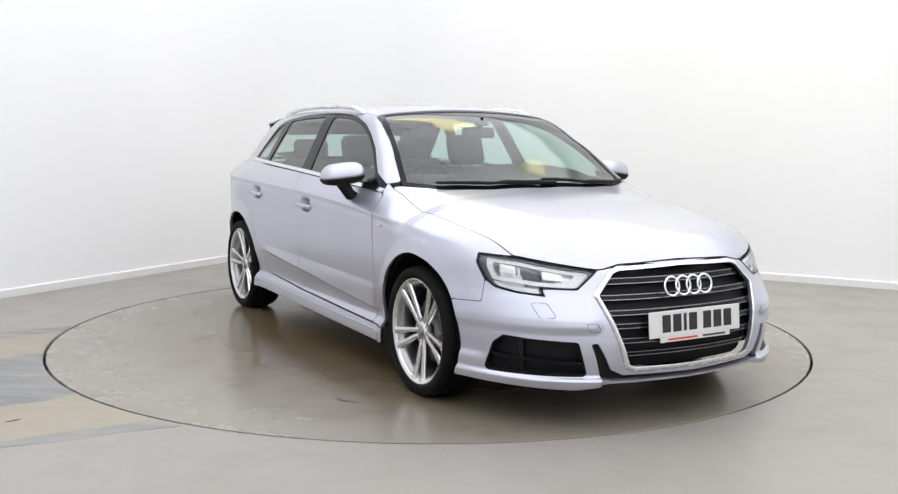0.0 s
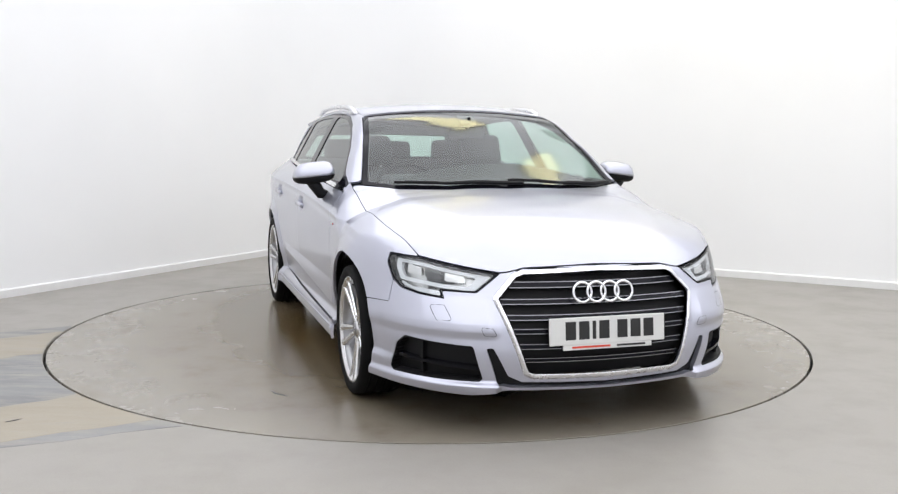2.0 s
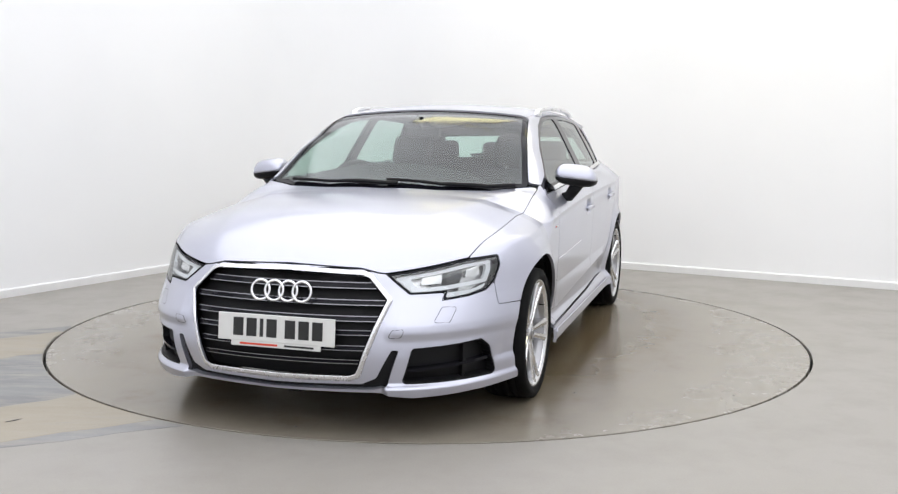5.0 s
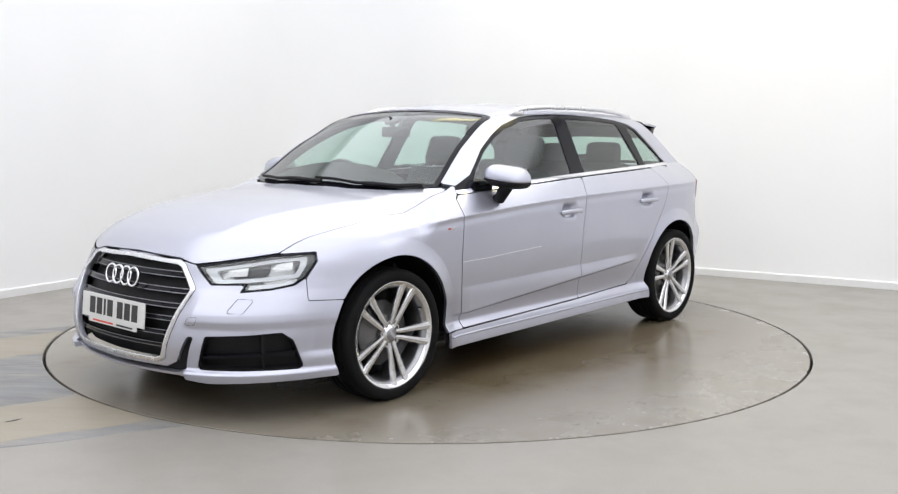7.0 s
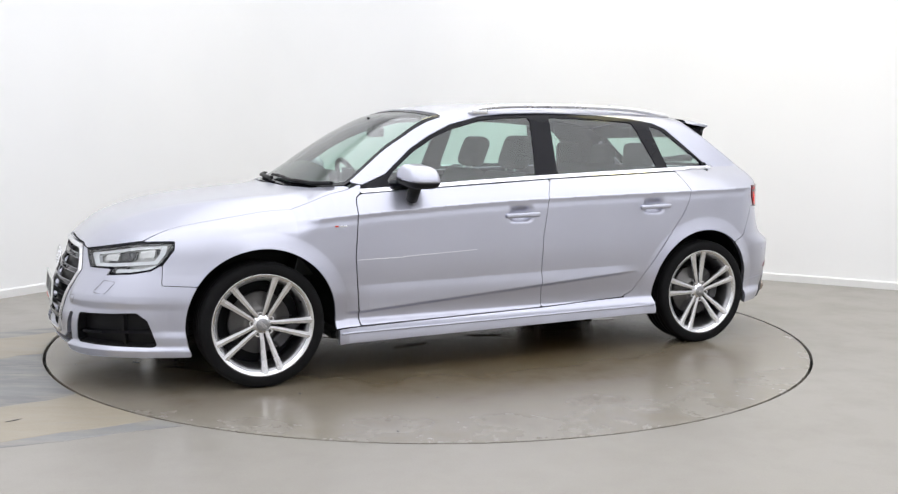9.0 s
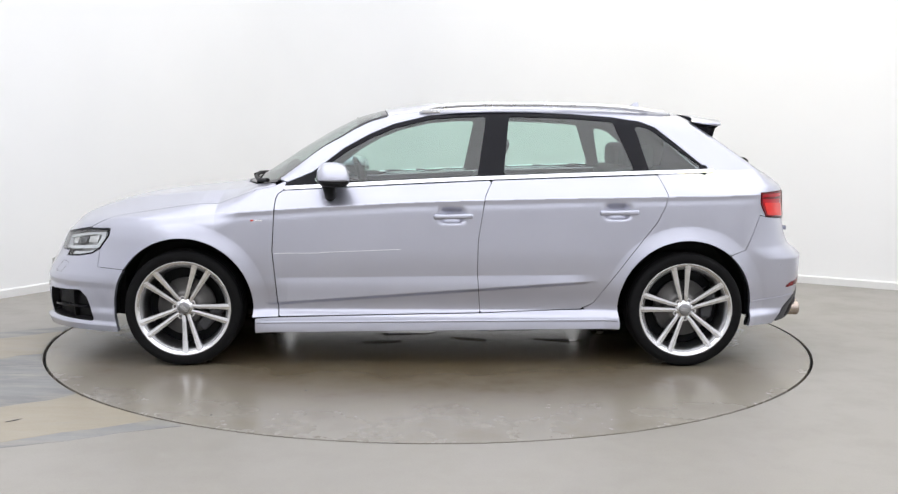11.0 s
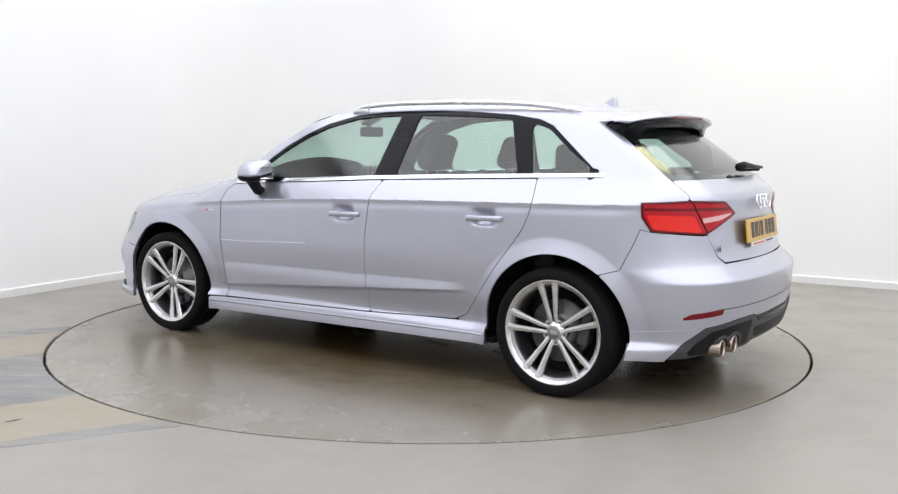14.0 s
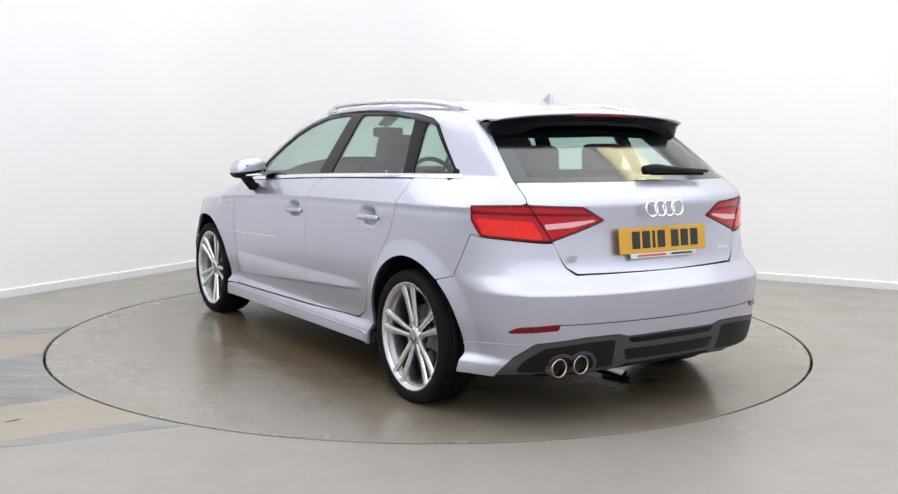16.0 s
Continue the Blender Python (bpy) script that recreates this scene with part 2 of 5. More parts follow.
# ---- the booth ----
def build_booth():
    hole = 2.244
    n = 128
    ring = [Vector((hole * math.cos(2 * math.pi * i / n), hole * math.sin(2 * math.pi * i / n), 0)) for i in range(n)]
    outer = []
    for v in ring:   # the floor runs from the turntable's hole out to the walls
        d = v.normalized()
        rel = -CORNER
        best = 99.0
        for axis, lim in ((DIR_L, 0.0), (DIR_L, SIZE), (DIR_R, 0.0), (DIR_R, SIZE)):
            k = d.dot(axis)
            if abs(k) > 1e-6:
                s = (lim - rel.dot(axis)) / k
                if s > 0:
                    best = min(best, s)
        outer.append(d * best)
    for a, b in ((0, 0), (0, SIZE), (SIZE, 0), (SIZE, SIZE)):
        c = booth(a, b)
        i = max(range(n), key=lambda i: outer[i].normalized().dot(c.normalized()))
        outer[i] = c
    verts = ring + outer + [v - Vector((0, 0, 0.06)) for v in ring]
    faces = [(i, (i + 1) % n, n + (i + 1) % n, n + i) for i in range(n)]
    faces = [f[::-1] for f in faces] + [(i, 2 * n + i, 2 * n + (i + 1) % n, (i + 1) % n) for i in range(n)]
    tagged(part("floor", verts, faces, FLOOR), "grey worn resin floor of the photo booth", "floor", kind="structure")
    pit = [(hole + 0.02) * math.cos(2 * math.pi * i / 64) for i in range(64)]
    tagged(part("floor_pit", [(pit[i], (hole + 0.02) * math.sin(2 * math.pi * i / 64), -0.062) for i in range(64)],
                [tuple(range(64))], GAPDARK), "dark pit under the turntable", "floor", kind="structure")

    # the two seen walls and the coved corner between them
    rad, steps = 0.9, 48
    line = [(SIZE, 0.0)]
    for i in range(steps + 1):
        w = math.pi / 2 * i / steps
        line.append((rad - rad * math.sin(w), rad - rad * math.cos(w)))
    line.append((0.0, SIZE))

    def band(name, path, z0, z1, out, material, label, thick=0.0):
        vs, fs = [], []
        for a, b in path:
            for z in (z0, z1):
                vs.append(booth(a, b, z))
        for i in range(len(path) - 1):
            fs.append((2 * i, 2 * i + 2, 2 * i + 3, 2 * i + 1))
        ob = part(name, vs, fs, material)
        md = ob.modifiers.new("thick", "SOLIDIFY")
        md.thickness, md.offset = abs(thick), (1 if thick > 0 else -1) * out
        return tagged(ob, label, "wall" if "wall" in name else "baseboard", kind="structure")

    band("wall_cove", line, -0.02, CEILING, -1, WALL, "seamless white painted booth wall with coved corner", 0.12)
    band("wall_back", [(SIZE, 0.0), (SIZE, SIZE), (0.0, SIZE)], -0.02, CEILING, -1, WALL, "white painted booth wall", 0.12)
    # skirting board: a moulded section run along the wall foot
    section = ((0.0, 0.001), (0.020, 0.001), (0.020, 0.056), (0.014, 0.064), (0.0, 0.066))
    vs, fs = [], []
    path = []
    for k, h in section:
        run = [(SIZE, k)]
        for i in range(steps + 1):
            w = math.pi / 2 * i / steps
            run.append((rad - (rad - k) * math.sin(w), rad - (rad - k) * math.cos(w)))
        run.append((k, SIZE))
        path.append([booth(a, b, h) for a, b in run])
    n = len(path[0])
    for run in path:
        vs += run
    for j in range(len(section) - 1):
        for i in range(n - 1):
            fs.append((j * n + i, j * n + i + 1, (j + 1) * n + i + 1, (j + 1) * n + i))
    ob = part("baseboard", vs, fs, SKIRT)
    bm = bmesh.new()
    bm.from_mesh(ob.data)
    bmesh.ops.recalc_face_normals(bm, faces=bm.faces)
    bm.to_mesh(ob.data)
    bm.free()
    tagged(ob, "low white skirting board along the wall foot", "baseboard", kind="structure")
    c = [booth(-0.1, -0.1, CEILING), booth(SIZE + 0.1, -0.1, CEILING), booth(SIZE + 0.1, SIZE + 0.1, CEILING), booth(-0.1, SIZE + 0.1, CEILING)]
    ob = part("ceiling", c, [(0, 1, 2, 3)], CEIL)
    md = ob.modifiers.new("thick", "SOLIDIFY")
    md.thickness, md.offset = 0.1, 1
    tagged(ob, "pale ceiling of the booth", "ceiling", kind="structure")

    # light panels' housings
    for a, b, la, lb, drop, watts, colour in LAMPS:
        bm = bmesh.new()
        t = 0.03
        for ca, cb, sa, sb in ((-la / 2 - t, 0, t, lb + 2 * t), (la / 2 + t, 0, t, lb + 2 * t), (0, -lb / 2 - t, la + 2 * t, t), (0, lb / 2 + t, la + 2 * t, t)):
            box(bm, (ca, cb, -drop / 2 - 0.004), (sa, sb, drop + 0.008))
        if drop > 0.05:
            box(bm, (0, 0, -drop / 2 + 0.004), (la + 0.02, lb + 0.02, drop - 0.012))
        ob = bpart("ceiling_light", bm, SKIRT)
        ob.matrix_world = Matrix.Translation(booth(a, b, CEILING - 0.001)) @ pose(0, 0, 0, 0, 0, TURNED)
        tagged(ob, "white framed panel light under the ceiling", "ceiling light", group="ceiling lights")
    # frames for the added fill panels, out of view
    for a, b, way, wide, high in FILL_PANELS:
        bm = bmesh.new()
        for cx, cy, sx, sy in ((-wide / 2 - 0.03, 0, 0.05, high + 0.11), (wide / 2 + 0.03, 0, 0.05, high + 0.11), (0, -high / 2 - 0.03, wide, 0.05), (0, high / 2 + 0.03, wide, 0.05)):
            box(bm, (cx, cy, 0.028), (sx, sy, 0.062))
        ob = bpart("fill_light", bm, SKIRT)
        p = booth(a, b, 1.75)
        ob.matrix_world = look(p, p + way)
        tagged(ob, "added wide white framed fill light panel behind the camera", "wall light", group="wall lights")


def blob(name, outline, z, material, label, seed, jag=0.03, category="stain", parent=None, thick=0.0015):
    """A thin worn patch with a ragged edge, from a coarse outline; it bulges slightly in the middle."""
    cx, cy = sum(p[0] for p in outline) / len(outline), sum(p[1] for p in outline) / len(outline)
    pts = []
    for (x0, y0), (x1, y1) in zip(outline, outline[1:] + outline[:1]):
        k = max(2, int(math.hypot(x1 - x0, y1 - y0) / 0.03))
        for i in range(k):
            x, y = x0 + (x1 - x0) * i / k, y0 + (y1 - y0) * i / k
            q = noise.noise(Vector((x, y, seed)) * 5) + 0.5 * noise.noise(Vector((x, y, seed + 9)) * 17)
            r = math.hypot(x - cx, y - cy)
            s = 1 + jag * q / max(r, 0.05)
            pts.append((cx + (x - cx) * s, cy + (y - cy) * s))
    if parent is None:   # floor patches end at the turntable's edge
        pts = [(x * max(1, 2.249 / math.hypot(x, y)), y * max(1, 2.249 / math.hypot(x, y))) for x, y in pts]
    n = len(pts)
    low = pts
    if parent is None:   # feathered rim
        low = [(cx + (x - cx) * (1 + 0.02 / max(math.hypot(x - cx, y - cy), 0.1)), cy + (y - cy) * (1 + 0.02 / max(math.hypot(x - cx, y - cy), 0.1))) for x, y in pts]
        low = [(x * max(1, 2.249 / math.hypot(x, y)), y * max(1, 2.249 / math.hypot(x, y))) for x, y in low]
    verts = [(cx, cy, z + thick)] + [(x, y, z + thick) for x, y in pts] + [(x, y, 0.0003 if parent is None else z) for x, y in low]
    faces = [(0, 1 + i, 1 + (i + 1) % n) for i in range(n)] + [(1 + i, 1 + n + i, 1 + n + (i + 1) % n, 1 + (i + 1) % n) for i in range(n)]
    area = sum(p[0] * q[1] - q[0] * p[1] for p, q in zip(pts, pts[1:] + pts[:1]))
    ob = part(name, verts, faces if area > 0 else [f[::-1] for f in faces], material, parent)
    return tagged(ob, label, category, kind="structure") if parent is None else ob


def build_floor_marks():
    blob("floor_patch", [(-3.3, -0.5), (-2.61, -0.16), (-2.27, 0.04), (-2.26, -0.12), (-2.4, -0.24), (-2.53, -0.33), (-3.19, -0.68)], 0.0005, STAIN_BLUE, "narrow scuffed blue-grey strip of floor", 3, 0.012)
    blob("floor_patch", [(-3.19, -0.68), (-2.53, -0.33), (-2.4, -0.24), (-2.26, -0.12), (-2.21, -0.4), (-2.11, -0.7), (-2.25, -0.76), (-2.3, -0.84), (-2.88, -1.2)], 0.0015, STAIN_BROWN, "tan worn patch of floor beside the turntable", 4, 0.015)
    blob("floor_patch", [(-2.88, -1.2), (-2.3, -0.84), (-2.25, -0.76), (-2.11, -0.7), (-2.02, -0.92), (-1.9, -1.15), (-1.73, -1.39), (-1.63, -1.52), (-1.74, -1.66), (-1.9, -1.76), (-2.38, -2.04)], 0.0005, STAIN_BLUE, "broad scuffed blue-grey patch of floor", 5, 0.02)
    blob("floor_patch", [(-2.38, -2.04), (-1.9, -1.76), (-1.74, -1.66), (-1.63, -1.52), (-1.4, -1.76), (-1.19, -1.94), (-1.31, -2.02), (-1.51, -2.12), (-1.69, -2.24), (-2.11, -2.5)], 0.0015, STAIN_BROWN, "tan worn patch of floor beside the turntable", 6, 0.015)
    blob("floor_patch", [(-2.11, -2.5), (-1.69, -2.24), (-1.51, -2.12), (-1.31, -2.02), (-1.19, -1.94), (-1.04, -2.02), (-1.28, -2.12), (-1.47, -2.23), (-1.66, -2.3), (-2.07, -2.57)], 0.0005, STAIN_BLUE, "long dark blue-grey scuff on the floor", 7, 0.012)
    v, f = tube([(-1.78, -1.98, 0.004), (-1.75, -1.96, 0.005), (-1.73, -1.93, 0.004)], [0.002, 0.005, 0.002], 6, 0.4)
    tagged(part("dirt_crumb", v, f, INK), "small dark crumb of dirt on the floor", "dirt")


build_booth()
build_floor_marks()
# ---- the turntable ----
def build_turntable():
    prof = [(0.0001, 0.0), (1.2, 0.0), (2.2265, 0.0), (2.228, -0.0015), (2.228, -0.05)]
    v, f = lathe(prof, 160, "z")
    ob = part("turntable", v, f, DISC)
    # near-black ring stands in for the shade down in the gap
    v, f = lathe([(2.2285, -0.030), (2.2435, -0.030), (2.2435, -0.045), (2.2285, -0.045)], 160, "z", close=True)
    tagged(part("turntable_gap_dark", v, f, GAPDARK), "near-black ring filling the gap round the turntable, for its shade", "trim", kind="structure")
    return tagged(ob, "round damp brownish-grey turntable disc flush with floor, under-car shade painted in", "turntable")


turntable = build_turntable()
car = tagged(new("car"), "silver five-door hatchback car with twin-spoke alloy wheels", "car")
car.empty_display_size = 0.3


# ---- the car's outer form, as one smooth closed shape; x ahead, y to its left, z up ----
def curve(xs, ys):
    """A smooth curve through a few stations (monotone cubic)."""
    xs, ys = np.array(xs, float), np.array(ys, float)
    if xs[0] > xs[-1]:
        xs, ys = xs[::-1], ys[::-1]
    h = np.diff(xs)
    d = np.diff(ys) / h
    m = np.zeros(len(xs))
    m[0], m[-1] = d[0], d[-1]
    for i in range(1, len(xs) - 1):
        m[i] = 0 if d[i - 1] * d[i] <= 0 else 2 * d[i - 1] * d[i] / (d[i - 1] + d[i])

    def at(x):
        x = np.clip(x, xs[0] - 0.3, xs[-1] + 0.3)
        i = np.clip(np.searchsorted(xs, x) - 1, 0, len(h) - 1)
        s = (x - xs[i]) / h[i]
        low, high = s < 0, s > 1
        s1 = np.clip(s, 0, 1)
        r = ((1 + 2 * s1) * (1 - s1) ** 2 * ys[i] + s1 * (1 - s1) ** 2 * h[i] * m[i]
             + s1 ** 2 * (3 - 2 * s1) * ys[i + 1] + s1 ** 2 * (s1 - 1) * h[i] * m[i + 1])
        return r + np.where(low, s * h[i] * m[i], 0) + np.where(high, (s - 1) * h[i] * m[i + 1], 0)
    return at


def smax(a, b, k):
    q = np.clip(0.5 + 0.5 * (a - b) / k, 0, 1)
    return b + (a - b) * q + k * q * (1 - q)


def smin(a, b, k):
    return -smax(-a, -b, k)


HALF = curve([-2.1, -1.9, -1.7, -1.45, -1.2, -0.7, 0, 0.8, 1.2, 1.45, 1.7, 1.95, 2.2],
             [0.755, 0.79, 0.828, 0.868, 0.878, 0.876, 0.878, 0.880, 0.888, 0.888, 0.870, 0.82, 0.74])
TORNADO = curve([-2.1, -1.7, -1.2, 0, 0.94, 1.4, 1.73, 2.2], [0.918, 0.916, 0.906, 0.873, 0.817, 0.775, 0.733, 0.68])
BELT = curve([-1.9, -1.477, -0.298, 0.795, 1.3], [1.045, 1.034, 0.991, 0.93, 0.90])
CABIN = curve([-2.0, -1.75, -1.45, -1.2, -0.6, 0, 0.5, 0.85, 1.2], [0.62, 0.655, 0.705, 0.742, 0.785, 0.80, 0.80, 0.79, 0.77])
LEAN = curve([-1.9, -1.2, 0, 0.8], [0.40, 0.46, 0.53, 0.53])
TOPLINE = curve([-1.75, -1.5, -1.2, -0.8, -0.35, 0.0, 0.28, 0.42, 0.52, 0.78, 1.03, 1.105, 1.16, 1.43, 1.69, 1.92, 2.03, 2.10, 2.16],
                [1.295, 1.337, 1.375, 1.400, 1.408, 1.398, 1.362, 1.330, 1.288, 1.139, 0.978, 0.942, 0.932, 0.901, 0.866, 0.797, 0.742, 0.69, 0.62])
NOSE = curve([0.10, 0.16, 0.22, 0.33, 0.43, 0.52, 0.60, 0.66, 0.72, 0.80], [2.13, 2.185, 2.21, 2.228, 2.214, 2.178, 2.138, 2.112, 2.07, 2.0])
TAIL = curve([0.12, 0.19, 0.27, 0.38, 0.50, 0.568, 0.585, 0.64, 0.72, 0.85, 0.915, 0.95, 0.985, 1.03, 1.15, 1.267, 1.34],
             [-1.98, -2.03, -2.075, -2.102, -2.113, -2.116, -2.100, -2.04, -2.012, -1.996, -1.996, -1.984, -1.945, -1.885, -1.715, -1.535, -1.42])


TUCK = curve([0.10, 0.19, 0.26, 0.30, 0.45, 0.62, 0.75], [-0.030, -0.004, -0.012, -0.040, -0.014, 0.0, 0.001])


def lower_side(x, z):
    """Half width of the doors and wings at each height."""
    w, t = HALF(x), TORNADO(x)
    crease = np.interp(x, [-0.95, -0.83, 0.82, 0.95], [0.456, 0.456, 0.337, 0.337])
    on = np.clip((x + 0.86) / 0.15, 0, 1) * np.clip((0.90 - x) / 0.12, 0, 1)
    tuck = TUCK(z)
    # the sharp fold low on the doors
    below = crease - z
    rise = np.interp(x, [-0.83, 0.82], [0.035, 0.13])
    deep = np.interp(x, [-0.83, 0.82], [0.010, 0.023])
    fold = on * deep * np.where(below > 0, np.clip(1 - below / 0.013, 0, 1), np.clip(1 + below / rise, 0, 1))
    y = w + tuck + fold
    # a shallow hollow under the shoulder line
    over = z - t
    y = y - 0.0032 * np.exp(-((over + 0.026) / 0.018) ** 2)
    # hollows behind the door handles
    for hx, hz in ((-0.075, 0.800), (-0.941, 0.825)):
        y = y - 0.024 * np.exp(-((x - hx) / 0.062) ** 4 - ((z - hz) / 0.036) ** 4)
    # wheel arch lips
    for cx, r in ((1.3185, 0.365), (-1.3185, 0.365)):
        q = np.hypot(x - cx, z - 0.31) - r
        y = y + 0.019 * np.clip(1 - np.maximum(q, 0) / 0.075, 0, 1) ** 1.2 * (z < 0.80)
    return y


def side(x, z):
    """Half width at each height: doors below the shoulder line, the sloping shoulder, the leaning cabin above the belt."""
    b, t, c = BELT(x), TORNADO(x), CABIN(x)
    low = lower_side(x, z)
    edge = HALF(x) - 0.0012
    q = np.clip((z - t) / np.maximum(b - t, 0.02), 0, 1)
    shoulder = edge + (c - edge) * (0.75 * q + 0.25 * q * q)
    cabin = c - LEAN(x) * (z - b) - 0.10 * np.maximum(z - b, 0) ** 2
    return np.where(z < t, low, np.where(z < b, np.minimum(shoulder, low + 0.03), cabin))


def top(x, y):
    a = np.abs(y)
    bend = np.interp(x, [0.2, 0.5, 1.05, 1.25, 1.9], [0.05, 0.36, 0.42, 0.10, 0.10])
    z = TOPLINE(x + bend * a * a)
    yc = np.interp(x, [0.9, 1.3, 1.9, 2.1], [0.60, 0.55, 0.42, 0.36])
    hood = np.clip((x - 0.95) / 0.2, 0, 1)
    roof = np.clip((0.6 - x) / 0.4, 0, 1)
    z = z - hood * (0.055 * a * a + 0.20 * smax(a - yc, 0 * a, 0.03)) - roof * 0.13 * a * a
    return z


def nose(y, z):
    a = np.abs(y)
    blade = 0.032 * np.clip((0.226 - z) / 0.016, 0, 1) * np.clip((a - 0.43) / 0.03, 0, 1)
    brow = 0.016 * np.clip((z - 0.40) / 0.03, 0, 1) * np.clip((0.56 - z) / 0.10, 0, 1) * np.clip((a - 0.44) / 0.05, 0, 1)
    return NOSE(z) - (0.30 * a * a + 0.14 * (a / 0.75) ** 6) + blade + brow


def tail(y, z):
    a = np.abs(y)
    glass = np.clip((z - 0.95) / 0.2, 0, 1)
    return TAIL(z) + (0.20 + 0.08 * glass) * a * a + (0.085 - 0.04 * glass) * (a / 0.75) ** 6


def form(x, y, z):
    """Below zero inside the car."""
    a = np.abs(y)
    s = a - side(x, z)
    t = (z - top(x, y)) * 0.85
    k = np.interp(x, [-1.6, 0.4, 0.9, 1.1, 2.1], [0.07, 0.07, 0.05, 0.09, 0.05])
    body = smax(s, t, k)
    body = smax(body, x - nose(y, z), 0.05)
    kr = np.interp(z, [0.6, 0.95, 1.1], [0.10, 0.05, 0.035])
    return smax(body, tail(y, z) - x, kr)


def outward(p):
    e = 4e-3
    g = np.stack([form(*(p + d).T) - form(*(p - d).T) for d in np.eye(3) * e], -1)
    return g / np.maximum(np.linalg.norm(g, axis=1, keepdims=True), 1e-9)


AX = {"front": 1.2, "rear": -1.2}


def project(mode, u, v):
    """Points of the form over a grid: side (x, z), top (x, y), front and rear (arc, z)."""
    if mode == "side":
        make, lo, hi = (lambda r: (u, r, v)), 0.0, 1.1
    elif mode == "top":
        make, lo, hi = (lambda r: (u, v, r)), 0.3, 1.6
    else:
        s = 1 if mode == "front" else -1
        a = u / (0.95 if s > 0 else 0.9)
        make, lo, hi = (lambda r: (AX[mode] + s * r * np.cos(a), r * np.sin(a), v)), 0.0, 1.6
    lo, hi = np.full(u.shape, lo), np.full(u.shape, hi)
    for _ in range(26):
        m = (lo + hi) / 2
        out = form(*make(m)) > 0
        lo, hi = np.where(out, lo, m), np.where(out, m, hi)
    return np.stack(make((lo + hi) / 2), -1)


def poly(u, v, pts):
    """Signed distance to a polygon, below zero inside."""
    p = np.array(pts, float)
    q = np.roll(p, -1, 0)
    d = np.full(u.shape, 1e9)
    inside = np.zeros(u.shape, bool)
    for (ax, ay), (bx, by) in zip(p, q):
        ex, ey = bx - ax, by - ay
        s = np.clip(((u - ax) * ex + (v - ay) * ey) / max(ex * ex + ey * ey, 1e-12), 0, 1)
        d = np.minimum(d, np.hypot(u - ax - s * ex, v - ay - s * ey))
        if ay != by:
            inside ^= ((ay > v) != (by > v)) & (u < ex * (v - ay) / ey + ax)
    return np.where(inside, -d, d)


def soft_poly(u, v, pts, r):
    """The same with its corners rounded by r."""
    p = np.array(pts, float)
    area = sum(a[0] * b[1] - b[0] * a[1] for a, b in zip(p, np.roll(p, -1, 0)))
    if area < 0:
        p = p[::-1]
    out = []
    n = len(p)
    for i in range(n):
        a, b, c = p[i - 1], p[i], p[(i + 1) % n]
        d1, d2 = (b - a) / np.linalg.norm(b - a), (c - b) / np.linalg.norm(c - b)
        n1, n2 = np.array([-d1[1], d1[0]]), np.array([-d2[1], d2[0]])
        k = n1 + n2
        out.append(b + k * r / max(0.4, 1 + n1 @ n2))
    return poly(u, v, out) - r


